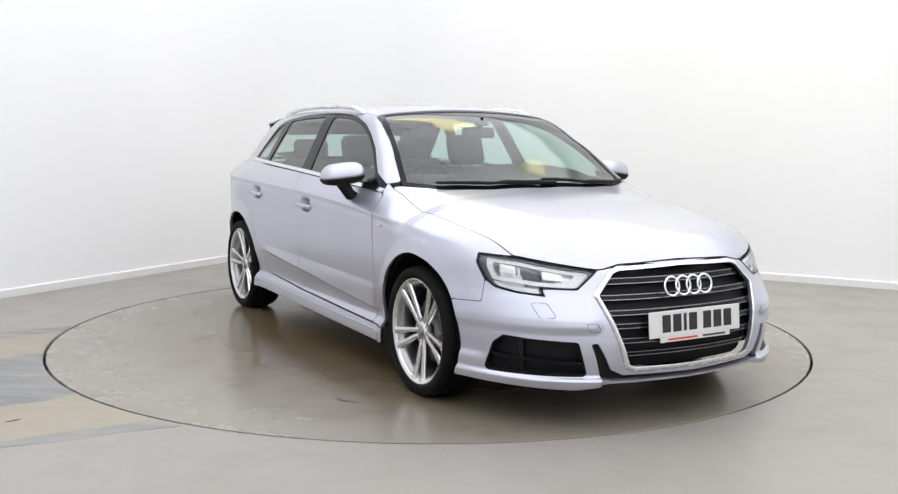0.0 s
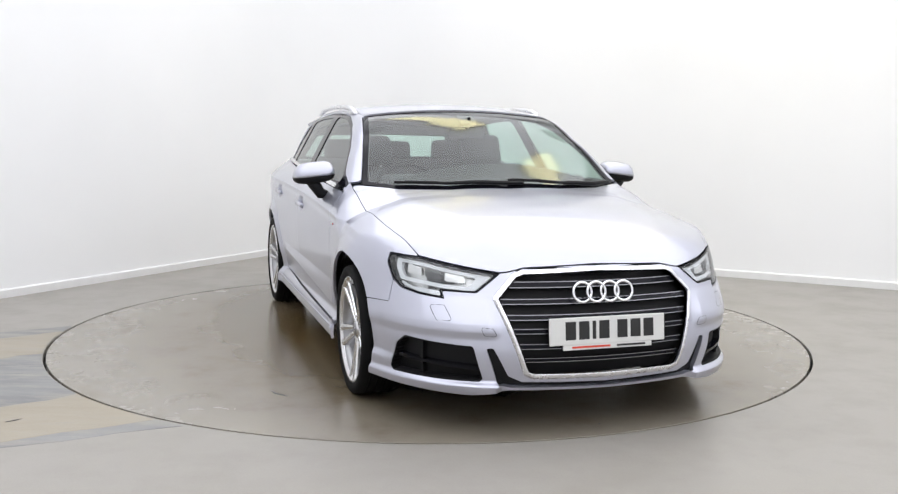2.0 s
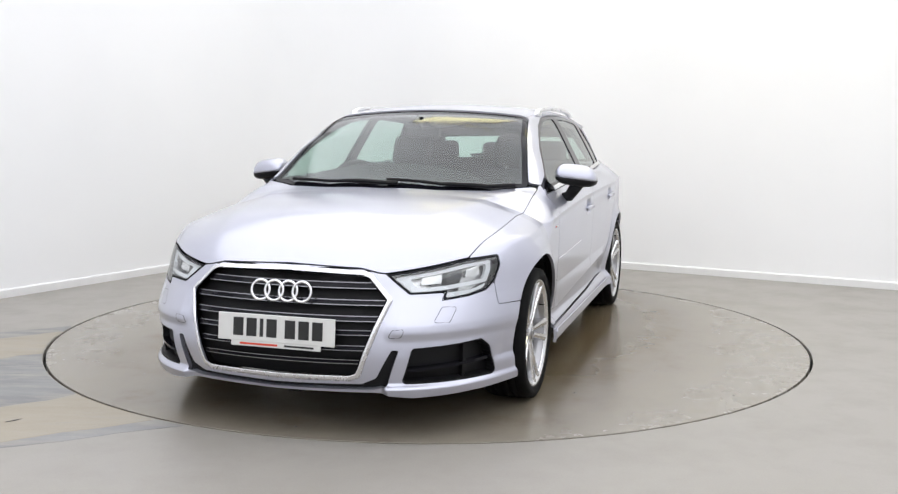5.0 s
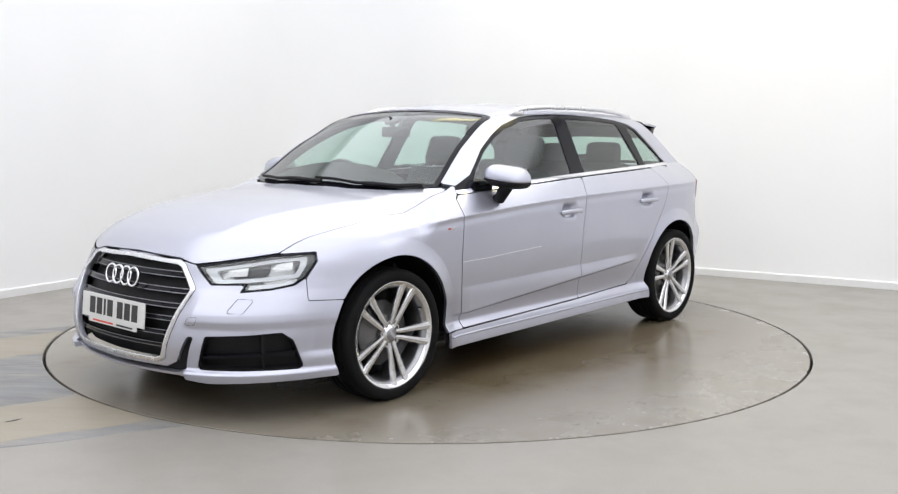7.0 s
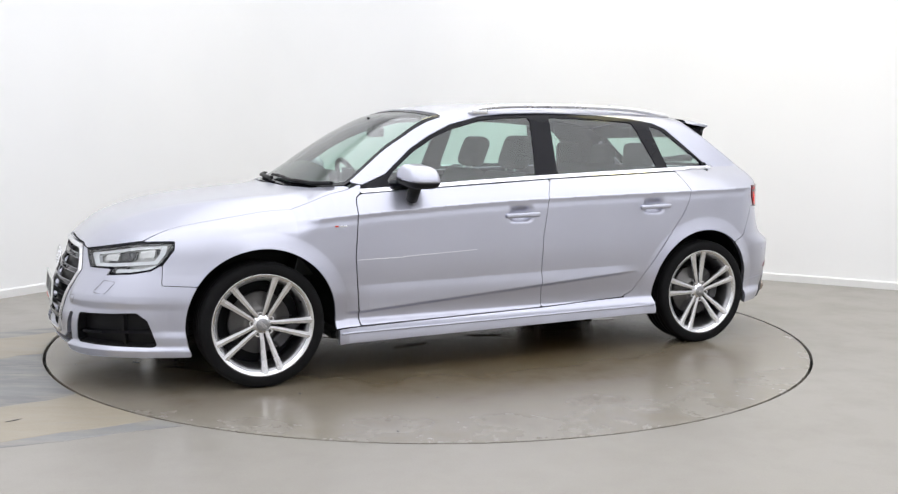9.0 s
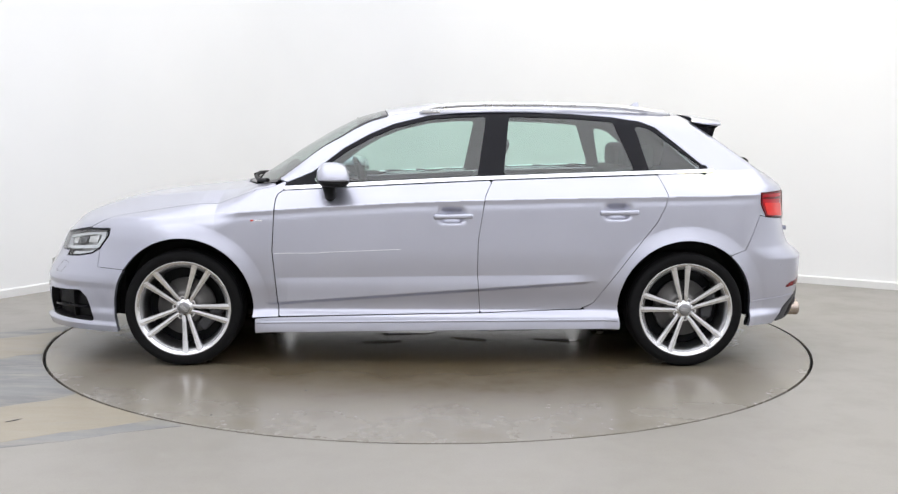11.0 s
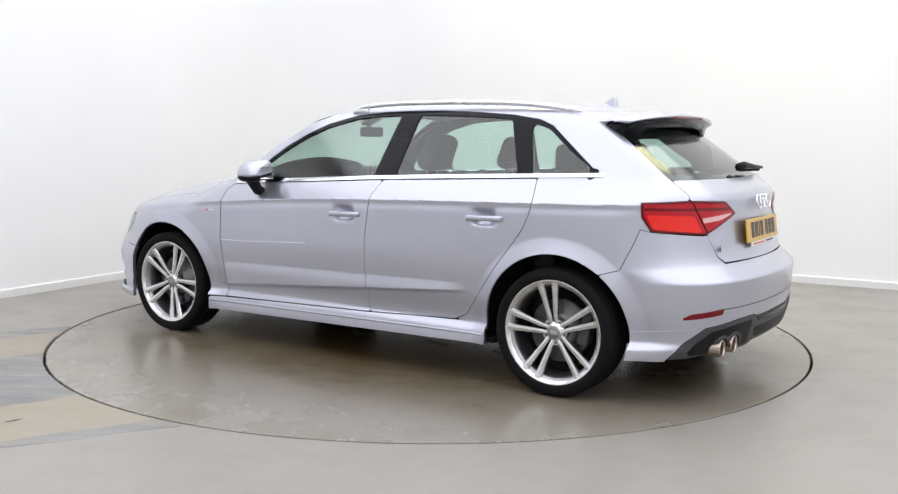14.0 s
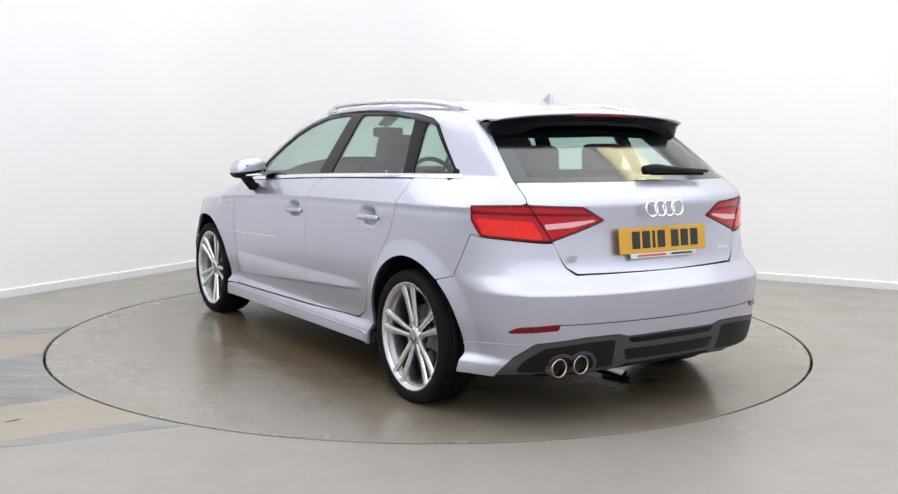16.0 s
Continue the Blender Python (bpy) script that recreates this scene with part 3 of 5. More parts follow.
def skin(name, mode, bounds, step, region, material, parent, label="", lift=0.0, flange=0.014, mirror=False, both=False, round_edge=0.0):
    """A panel of the form: the part of a fine grid where region(u, v, points) is below zero, with a turned-in edge."""
    u0, u1, v0, v1 = bounds
    nu, nv = int((u1 - u0) / step) + 2, int((v1 - v0) / step) + 2
    u, v = [g.ravel() for g in np.meshgrid(np.linspace(u0, u1, nu), np.linspace(v0, v1, nv), indexing="ij")]
    p = project(mode, u, v)
    d = region(u, v, p)
    P, D = list(map(tuple, p)), d
    idx = np.arange(nu * nv).reshape(nu, nv)
    quads = np.stack([idx[:-1, :-1], idx[1:, :-1], idx[1:, 1:], idx[:-1, 1:]], -1).reshape(-1, 4)
    count = (D[quads] < 0).sum(1)
    faces = [tuple(q) for q in quads[count == 4]]
    cut = {}
    for q in quads[(count > 0) & (count < 4)]:
        out = []
        for i in range(4):
            a, b = int(q[i]), int(q[(i + 1) % 4])
            if D[a] < 0:
                out.append(a)
            if (D[a] < 0) != (D[b] < 0):
                key = (min(a, b), max(a, b))
                if key not in cut:
                    s = D[a] / (D[a] - D[b])
                    s = min(max(s, 0.03), 0.97)
                    cut[key] = len(P)
                    P.append(tuple(np.array(P[a]) * (1 - s) + np.array(P[b]) * s))
                out.append(cut[key])
        if len(out) > 2:
            faces.append(tuple(out))
    used = sorted({i for f in faces for i in f})
    if not used:
        return None
    back = {o: i for i, o in enumerate(used)}
    faces = [tuple(back[i] for i in f) for f in faces]
    pts = np.array([P[i] for i in used])
    nor = outward(pts)
    pts = pts + nor * lift
    if round_edge:   # the edges roll off over this width
        inset = np.clip(-region(*(rear_arc(pts), pts[:, 2], pts) if mode == "rear" else (front_arc(pts), pts[:, 2], pts)) / round_edge, 0, 1)
        pts = pts - nor * (round_edge * 0.8 * (1 - np.sqrt(1 - (1 - inset) ** 2)))[:, None]
    # which way the faces look
    f0 = faces[len(faces) // 2]
    fn = np.cross(pts[f0[1]] - pts[f0[0]], pts[f0[2]] - pts[f0[0]])
    if fn @ nor[f0[0]] < 0:
        faces = [f[::-1] for f in faces]
    edges = {}
    for f in faces:
        for a, b in zip(f, f[1:] + f[:1]):
            edges[(a, b)] = True
    rim = [(a, b) for a, b in edges if (b, a) not in edges]
    n = len(pts)
    verts, norms = list(pts), list(nor)
    if flange:
        ends = sorted({i for e in rim for i in e})
        low = {}
        for i in ends:
            low[i] = (len(verts), len(verts) + 1)
            verts += [pts[i], pts[i] - nor[i] * flange]
            norms += [(0, 0, 0), (0, 0, 0)]
        faces += [(low[b][0], low[a][0], low[a][1], low[b][1]) for a, b in rim]
    verts, norms = np.array(verts), np.array(norms)
    made = []
    for sgn in ((1, -1) if both else ((-1,) if mirror else (1,))):
        k = np.array([1, sgn, 1])
        fs = faces if sgn > 0 else [f[::-1] for f in faces]
        made.append(part(name, verts * k, fs, material, parent, label, True, None if round_edge else norms * k))
    return made[0] if len(made) == 1 else made


# ---- outlines of the panels; lengths in metres ----
BOTTOM = [(0.95, 0.258), (0.824, 0.262), (-0.23, 0.283), (-0.80, 0.306), (-1.0, 0.30)]
DOOR_F = [(0.80, 0.92), (0.83, 0.90), (0.838, 0.87), (0.854, 0.61), (0.824, 0.264), (-0.23, 0.283), (-0.212, 0.50), (-0.215, 0.671), (-0.25, 0.90), (-0.29, 0.979)]
DOOR_R = [(-0.29, 0.979), (-0.25, 0.90), (-0.215, 0.671), (-0.212, 0.50), (-0.23, 0.283), (-0.76, 0.303), (-0.83, 0.335), (-1.013, 0.59), (-1.15, 0.768), (-1.19, 0.85), (-1.204, 0.912), (-1.19, 0.96), (-1.17, 1.012)]
DLO = [(0.80, 0.935), (0.657, 1.012), (0.492, 1.140), (0.36, 1.214), (0.234, 1.268), (0.044, 1.316), (-0.12, 1.331), (-0.30, 1.338), (-0.50, 1.338),
       (-0.722, 1.331), (-0.95, 1.315), (-1.10, 1.293), (-1.18, 1.262), (-1.308, 1.160), (-1.44, 1.052), (-1.465, 1.036), (-0.9, 1.016), (-0.298, 0.993), (0.3, 0.962)]
G_FRONT = [(0.66, 0.965), (0.60, 1.035), (0.48, 1.126), (0.35, 1.199), (0.22, 1.252), (0.04, 1.298), (-0.12, 1.313), (-0.266, 1.318), (-0.210, 0.997), (0.3, 0.975)]
G_REAR = [(-0.388, 1.319), (-0.72, 1.311), (-0.95, 1.295), (-1.055, 1.032), (-0.9, 1.027), (-0.350, 1.006)]
G_QUART = [(-1.065, 1.282), (-1.16, 1.253), (-1.295, 1.148), (-1.425, 1.046), (-1.13, 1.035)]
LAMP = [(0.428, 0.653), (0.53, 0.668), (0.768, 0.704), (0.945, 0.711), (0.948, 0.675), (0.90, 0.607), (0.85, 0.577), (0.76, 0.561), (0.637, 0.551), (0.655, 0.581), (0.513, 0.578)]
GRILLE = [(-0.33, 0.667), (0.0, 0.676), (0.33, 0.667), (0.365, 0.654), (0.457, 0.560), (0.352, 0.254), (0.31, 0.238), (0.0, 0.234), (-0.31, 0.238), (-0.352, 0.254), (-0.457, 0.560), (-0.365, 0.654)]
VENT = [(0.80, 0.386), (0.845, 0.350), (0.885, 0.234), (0.865, 0.224), (0.473, 0.225), (0.510, 0.372), (0.66, 0.378)]
CHANNEL = [(0.500, 0.366), (0.472, 0.366), (0.412, 0.252), (0.355, 0.226), (0.0, 0.218), (-0.355, 0.226), (-0.412, 0.252), (-0.472, 0.366), (-0.500, 0.366), (-0.450, 0.215), (-0.40, 0.202), (0.0, 0.196), (0.40, 0.202), (0.450, 0.215)]
TAIL_LAMP = [(0.336, 0.861), (0.442, 0.919), (0.68, 0.930), (0.906, 0.924), (0.903, 0.861), (0.863, 0.797), (0.608, 0.774), (0.575, 0.780)]
GATE = [(0, 0.640), (0.46, 0.645), (0.502, 0.672), (0.549, 0.775), (0.60, 0.86), (0.642, 0.93), (0.636, 1.026), (0.605, 1.12), (0.545, 1.268), (0, 1.280)]


def arch(u, v):
    """Outside of both wheel openings (below zero outside)."""
    return np.maximum(0.362 - np.hypot(u - 1.3185, v - 0.312), 0.362 - np.hypot(u + 1.3185, v - 0.312))


def seam_y(x):
    return np.interp(x, [0.80, 0.94, 1.1, 1.5, 1.62, 1.74, 1.80, 1.85, 1.95, 2.2], [0.760, 0.764, 0.762, 0.750, 0.740, 0.720, 0.706, 0.690, 0.68, 0.68])


def front_arc(p):
    return 0.95 * np.arctan2(p[:, 1], p[:, 0] - 1.2)


def rear_arc(p):
    return 0.9 * np.arctan2(p[:, 1], -1.2 - p[:, 0])


G = 0.0016   # half a panel gap


def in_bumper_f(s, z):
    return poly(s, z, [(-0.1, 0.10), (-0.1, 0.70), (0, 0.684), (0.33, 0.674), (0.40, 0.658), (0.428, 0.656), (0.53, 0.670), (0.768, 0.706), (0.945, 0.713), (0.948, 0.675), (0.90, 0.605), (0.905, 0.512), (1.2, 0.50), (1.2, 0.10)])


def in_bumper_r(s, z):
    return poly(s, z, [(-0.1, 0.10), (-0.1, 0.640), (0.48, 0.640), (0.525, 0.672), (0.576, 0.772), (0.608, 0.771), (0.863, 0.794), (0.905, 0.805), (0.94, 0.72), (0.985, 0.62), (1.08, 0.594), (1.2, 0.585), (1.2, 0.10)])


def build_body():
    # doors
    def door(name, outline, label):
        made = skin(name, "side", (min(p[0] for p in outline) - 0.02, max(p[0] for p in outline) + 0.02, 0.25, 1.03), 0.0045,
                    lambda u, v, p: np.maximum(np.maximum(soft_poly(u, v, outline, 0.012) + G, v - BELT(u) + 0.012), arch(u, v)), PAINT, car, label, both=True)
        return made
    front = door("front_door", DOOR_F, "")
    rear = door("rear_door", DOOR_R, "")
    # belt strip and window trim
    skin("chrome_strip", "side", (-1.52, 0.84, 0.90, 1.06), 0.006,
         lambda u, v, p: np.maximum(np.abs(v - BELT(u)) - 0.0095, np.maximum(u - 0.80, -1.49 - u)), CHROME, car, "bright window strip", lift=0.004, both=True)

    def trim(u, v, p):
        d = soft_poly(u, v, DLO, 0.02)
        for g in (G_FRONT, G_REAR, G_QUART):
            d = np.maximum(d, -soft_poly(u, v, g, 0.018))
        return np.maximum(d, BELT(u) + 0.0095 - v)
    skin("window_trim", "side", (-1.5, 0.85, 0.92, 1.36), 0.009, trim, BLACK_GLOSS, car, "gloss black pillar and window frame", lift=-0.002, both=True)
    for name, g in (("front_side_window", G_FRONT), ("rear_side_window", G_REAR), ("quarter_window", G_QUART)):
        made = skin(name, "side", (min(p[0] for p in g) - 0.02, max(p[0] for p in g) + 0.02, 0.93, 1.35), 0.014,
                    lambda u, v, p: soft_poly(u, v, g, 0.018) - 0.004, GLASS, car, "", lift=-0.006, flange=0, both=True)
        for ob in made:
            ob.visible_shadow = False

    # wings
    def wing(u, v, p):
        d = poly(u, v, [(0.826, 0.262), (0.856, 0.61), (0.840, 0.87), (0.832, 0.90), (0.80, 0.925), (0.79, 0.96), (0.95, 1.02), (1.9, 0.95), (1.9, 0.2)])
        d = np.maximum(d + G, seam_y(p[:, 0]) + G - p[:, 1])
        foot = np.interp(p[:, 1], [0.55, 0.72, 0.745], [0.97, 0.855, 0.70])
        d = np.maximum(d, foot + 0.008 - u)
        s = front_arc(p)
        d = np.maximum(d, -in_bumper_f(s, v) + G)
        d = np.maximum(d, np.where(p[:, 0] > 1.5, -poly(s, v, LAMP) + 2 * G, -1))
        line = 0.262 - (u - 0.9) * 0.01
        return np.maximum(np.maximum(d, arch(u, v)), line - v)
    skin("front_wing", "side", (0.77, 1.95, 0.25, 0.99), 0.006, wing, PAINT, car, both=True)

    # body side: pillars, roof frame and rear quarter in one
    def frame_side(u, v, p):
        d = poly(u, v, [(0.83, 0.90), (0.78, 0.93), (0.76, 0.955), (0.95, 1.0), (0.95, 1.5), (-1.9, 1.5), (-1.98, 0.5), (-1.6, 0.2), (-0.765, 0.302), (-0.83, 0.335), (-1.013, 0.59), (-1.15, 0.768), (-1.19, 0.85), (-1.204, 0.912), (-1.19, 0.96), (-1.17, 1.0), (-0.5, 0.99), (0.5, 0.94)])
        d = np.maximum(d + G, -soft_poly(u, v, DLO, 0.02) + 0.002)
        d = np.maximum(d, np.where(v < BELT(u) + 0.0, -soft_poly(u, v, DOOR_R, 0.012) + G, -1))
        d = np.maximum(d, np.where((v < BELT(u) + 0.011) & (v > 0.88) & (u > -1.17), 0.01, -1))
        y = p[:, 1]
        ws = np.interp(u, [0.25, 0.32, 0.50, 0.75, 0.95], [0.575, 0.590, 0.625, 0.690, 0.745])
        d = np.maximum(d, np.where(u > 0.27, ws - y, 0.565 - y))
        s = rear_arc(p)
        gate = poly(np.abs(y), v, GATE + [(-0.1, 1.275), (-0.1, 0.648)])
        d = np.maximum(d, np.where(u < -1.3, -gate + G, -1))
        d = np.maximum(d, np.where(u < -1.35, -in_bumper_r(s, v) + G, -1))
        d = np.maximum(d, np.where(u < -1.5, -poly(s, v, TAIL_LAMP) + G, -1))
        return np.maximum(d, arch(u, v))
    skin("body_side", "side", (-2.0, 0.97, 0.28, 1.40), 0.007, frame_side, PAINT, car, both=True)

    # sills
    def sill(u, v, p):
        line = np.interp(u, [-1.0, -0.8, -0.23, 0.824, 0.95], [0.300, 0.300, 0.277, 0.258, 0.254])
        low = np.interp(u, [-0.96, 0.94], [0.205, 0.182])
        return np.maximum(np.maximum(v - line, low - v), np.maximum(np.maximum(u - 0.945, -0.965 - u), arch(u, v)))
    for ob in skin("sill", "side", (-1.0, 1.0, 0.16, 0.32), 0.008, sill, PAINT, car, "silver side skirt with a fine step", lift=0.006, both=True):
        sg = 1 if ob.data.vertices[0].co.y > 0 else -1
        xs = np.linspace(-0.95, 0.935, 30)
        v, f = tube([(x, sg * (side(np.array([x]), np.array([0.235]))[0] + 0.010), 0.243 + 0.012 * -(x + 0.0) * 0.8) for x in xs], 0.006, 8)
        part("skirt_edge", v, f, PAINT, ob, "", True)

    # bonnet
    def bonnet(u, v, p):
        a = np.abs(v)
        rear = np.interp(a, [0, 0.3, 0.55, 0.72, 0.8], [1.10, 1.07, 0.985, 0.87, 0.82])
        d = np.maximum(rear - u, a - seam_y(u) + G)
        s = np.abs(front_arc(p))
        d = np.maximum(d, np.where(u > 1.5, in_front(s, p[:, 2]), -1))
        return d

    def in_front(s, z):
        edge = np.interp(s, [0, 0.33, 0.40, 0.428, 0.53, 0.768, 0.945, 1.0], [0.688, 0.678, 0.662, 0.660, 0.674, 0.710, 0.717, 0.72])
        return edge - z
    skin("bonnet", "top", (0.84, 2.14, -0.80, 0.80), 0.0075, bonnet, PAINT, car)

    # windscreen and its black border
    def screen(u, v, p, m=0.0):
        a = np.abs(v)
        base = np.interp(a, [0, 0.3, 0.55, 0.72, 0.8], [1.085, 1.055, 0.97, 0.855, 0.80])
        roof = 0.300 - 0.10 * a * a
        ws = np.interp(u, [0.25, 0.32, 0.50, 0.75, 0.95], [0.572, 0.587, 0.622, 0.687, 0.742])
        return np.maximum(np.maximum(u - base, roof - u), a - ws) + m
    skin("screen_border", "top", (0.22, 1.12, -0.8, 0.8), 0.012, lambda u, v, p: np.maximum(screen(u, v, p, G), -screen(u, v, p, 0.030)), BLACK_GLOSS, car, "black windscreen edge", lift=-0.004)
    ob = skin("windscreen", "top", (0.22, 1.12, -0.8, 0.8), 0.02, lambda u, v, p: screen(u, v, p, 0.02), GLASS, car, lift=-0.007, flange=0)
    ob.visible_shadow = False

    # roof skin
    skin("roof", "top", (-1.5, 0.34, -0.6, 0.6), 0.014,
         lambda u, v, p: np.maximum(np.maximum(u - (0.297 - 0.10 * v * v), -1.44 - u), np.abs(v) - 0.563), PAINT, car)

    # front bumper with its openings
    def bumper(s, z, p):
        a = np.abs(s)
        y = np.abs(p[:, 1])
        d = in_bumper_f(a, z) + G
        d = np.maximum(d, -soft_poly(p[:, 1], z, GRILLE, 0.02))
        d = np.maximum(d, -poly(a, z, LAMP) + G)
        d = np.maximum(d, -soft_poly(a, z, VENT, 0.015))
        d = np.maximum(d, -soft_poly(p[:, 1], z, CHANNEL, 0.006))
        low = np.interp(y, [0, 0.40, 0.55, 0.75, 0.9], [0.186, 0.189, 0.170, 0.176, 0.180])
        d = np.maximum(d, low - z)
        return np.maximum(d, arch(p[:, 0], z))
    skin("front_bumper", "front", (-1.22, 1.22, 0.10, 0.74), 0.008, bumper, PAINT, car, flange=0.02)
    # headlamps: glass, dark frame, and inside behind it
    for sg in (1, -1):
        lens = skin("headlamp", "front", (0.38, 1.0, 0.50, 0.74), 0.007, lambda s, z, p: poly(s, z, LAMP) + G, GLASS_CLEAR, car, "clear headlamp with bright light guides", lift=-0.001, flange=0, mirror=sg < 0)
        lens.visible_shadow = False
        skin("lamp_rim", "front", (0.38, 1.0, 0.50, 0.74), 0.006, lambda s, z, p: np.maximum(poly(s, z, LAMP) + G, -poly(s, z, LAMP) - 0.008), BLACK_GLOSS, lens, "black lamp edge", lift=0.0, flange=0.03, mirror=sg < 0)
        skin("lamp_back", "front", (0.38, 1.0, 0.50, 0.74), 0.01, lambda s, z, p: poly(s, z, LAMP) + 0.004, LAMP_SILVER, lens, "silver reflector", lift=-0.05, flange=0, mirror=sg < 0)
        band = [(0.460, 0.646), (0.53, 0.656), (0.768, 0.692), (0.910, 0.699), (0.905, 0.660), (0.872, 0.610), (0.66, 0.594), (0.525, 0.589)]
        inner = [(0.520, 0.641), (0.768, 0.677), (0.880, 0.684), (0.876, 0.656), (0.855, 0.624), (0.66, 0.609), (0.548, 0.604)]
        skin("light_guide", "front", (0.38, 1.0, 0.50, 0.74), 0.006, lambda s, z, p: np.maximum(soft_poly(s, z, band, 0.006), -soft_poly(s, z, inner, 0.006)), LAMP_WHITE, lens, "white daytime light guide", lift=-0.018, flange=0.02, mirror=sg < 0)
        for k, (s0, s1) in enumerate(((0.565, 0.66), (0.672, 0.755), (0.768, 0.850))):
            z0 = 0.616 + 0.09 * (s0 - 0.55)
            quad = [(s0, z0), (s0 + 0.01, z0 + 0.036), (s1, z0 + 0.048), (s1 - 0.004, z0 + 0.004)]
            skin("projector_cell", "front", (0.38, 1.0, 0.50, 0.74), 0.005, lambda s, z, p: soft_poly(s, z, quad, 0.006), LAMP_SILVER if k != 1 else DARK_GREY, lens, "lamp cell", lift=-0.028, flange=0.018, mirror=sg < 0)
        skin("lower_cell", "front", (0.38, 1.0, 0.50, 0.74), 0.006, lambda s, z, p: soft_poly(s, z, [(0.660, 0.563), (0.672, 0.583), (0.80, 0.588), (0.868, 0.604), (0.845, 0.586), (0.76, 0.571)], 0.003), LAMP_WHITE, lens, "white lower lamp cell", lift=-0.02, flange=0.02, mirror=sg < 0)
        # side vent insert, with two bars
        vent = skin("air_intake", "front", (0.46, 0.92, 0.18, 0.44), 0.01, lambda s, z, p: soft_poly(s, z, VENT, 0.015) - 0.004, BLACK_PLASTIC, car, "black air intake insert", lift=-0.045, flange=0, mirror=sg < 0)
        skin("intake_bar", "front", (0.46, 0.92, 0.18, 0.44), 0.006, lambda s, z, p: np.maximum(soft_poly(s, z, VENT, 0.015), np.abs(z - 0.285 - 0.06 * (s - 0.65)) - 0.006), BLACK_GLOSS, vent, "", lift=-0.015, flange=0.03, mirror=sg < 0)
        skin("intake_wall", "front", (0.46, 0.92, 0.18, 0.44), 0.006, lambda s, z, p: np.maximum(soft_poly(s, z, VENT, 0.015), -soft_poly(s, z, VENT, 0.015) - 0.006), BLACK_PLASTIC, vent, "", lift=-0.003, flange=0.045, mirror=sg < 0)
        skin("intake_divider", "front", (0.46, 0.92, 0.18, 0.44), 0.006, lambda s, z, p: np.maximum(soft_poly(s, z, VENT, 0.015), np.abs(s - 0.73) - 0.007), BLACK_PLASTIC, vent, "", lift=-0.02, flange=0.025, mirror=sg < 0)
        # sensor and washer covers
        for name, q in (("washer_cover", [(0.632, 0.528), (0.698, 0.524), (0.655, 0.466), (0.588, 0.468)]), ("tow_cover", [(0.486, 0.452), (0.440, 0.446), (0.421, 0.411), (0.471, 0.416)])):
            skin(name, "front", (0.40, 0.72, 0.40, 0.54), 0.0024, lambda s, z, p: np.maximum(soft_poly(s, z, q, 0.008), -soft_poly(s, z, q, 0.008) - 0.0022), DARK_GREY, car, "outline of a bumper cover", lift=0.0014, flange=0, mirror=sg < 0)
    skin("lower_channel", "front", (-0.6, 0.6, 0.14, 0.38), 0.01, lambda s, z, p: soft_poly(p[:, 1], z, CHANNEL, 0.006) - 0.004, BLACK_PLASTIC, car, "black channel below the grille", lift=-0.02, flange=0)
    # grille
    skin("grille_frame", "front", (-0.55, 0.55, 0.18, 0.70), 0.003,
         lambda s, z, p: np.maximum(soft_poly(p[:, 1], z, GRILLE, 0.02) + 0.001, -soft_poly(p[:, 1], z, GRILLE, 0.02) - np.interp(z, [0.24, 0.30], [0.027, 0.019])), SATIN, car, "satin silver grille surround", lift=0.010, flange=0, round_edge=0.009)
    back = skin("grille", "front", (-0.55, 0.55, 0.18, 0.70), 0.012, lambda s, z, p: soft_poly(p[:, 1], z, GRILLE, 0.02) + 0.004, BLACK_PLASTIC, car, "gloss black slatted grille", lift=-0.045, flange=0)
    for z0, wide in ((0.613, 0.012), (0.549, 0.0105), (0.488, 0.0105), (0.433, 0.0105), (0.372, 0.0105), (0.315, 0.009)):
        slat = skin("slat", "front", (-0.5, 0.5, z0 - 0.03, z0 + 0.03), 0.005,
                    lambda s, z, p: np.maximum(np.abs(z - z0) - wide, soft_poly(p[:, 1], z, GRILLE, 0.02) + 0.021), BLACK_GLOSS, back, lift=-0.012, flange=0.014)
        for e in (wide - 0.001, 0.001 - wide):
            skin("slat_edge", "front", (-0.5, 0.5, z0 + e - 0.01, z0 + e + 0.01), 0.0035,
                 lambda s, z, p: np.maximum(np.abs(z - z0 - e) - 0.0018, soft_poly(p[:, 1], z, GRILLE, 0.02) + 0.023), SLAT_GREY, back, lift=-0.0105, flange=0.004)

    # tailgate, rear glass, lamps, bumper
    def gate(s, z, p, m=0.0):
        a = np.abs(p[:, 1])
        return soft_poly(a, z, GATE + [(-0.1, 1.275), (-0.1, 0.648)], 0.015) + m

    def gate_panel(s, z, p):
        d = gate(s, z, p, G)
        d = np.maximum(d, z - 1.018)
        return np.maximum(d, -poly(np.abs(s), z, TAIL_LAMP) + G)
    skin("tailgate", "rear", (-0.9, 0.9, 0.62, 1.05), 0.008, gate_panel, PAINT, car)
    ob = skin("rear_window", "rear", (-1.0, 1.0, 0.98, 1.33), 0.014, lambda s, z, p: np.maximum(np.maximum(gate(s, z, p, G), 1.022 - z), z - 1.31), GLASS, car, lift=-0.004, flange=0)
    ob.visible_shadow = False
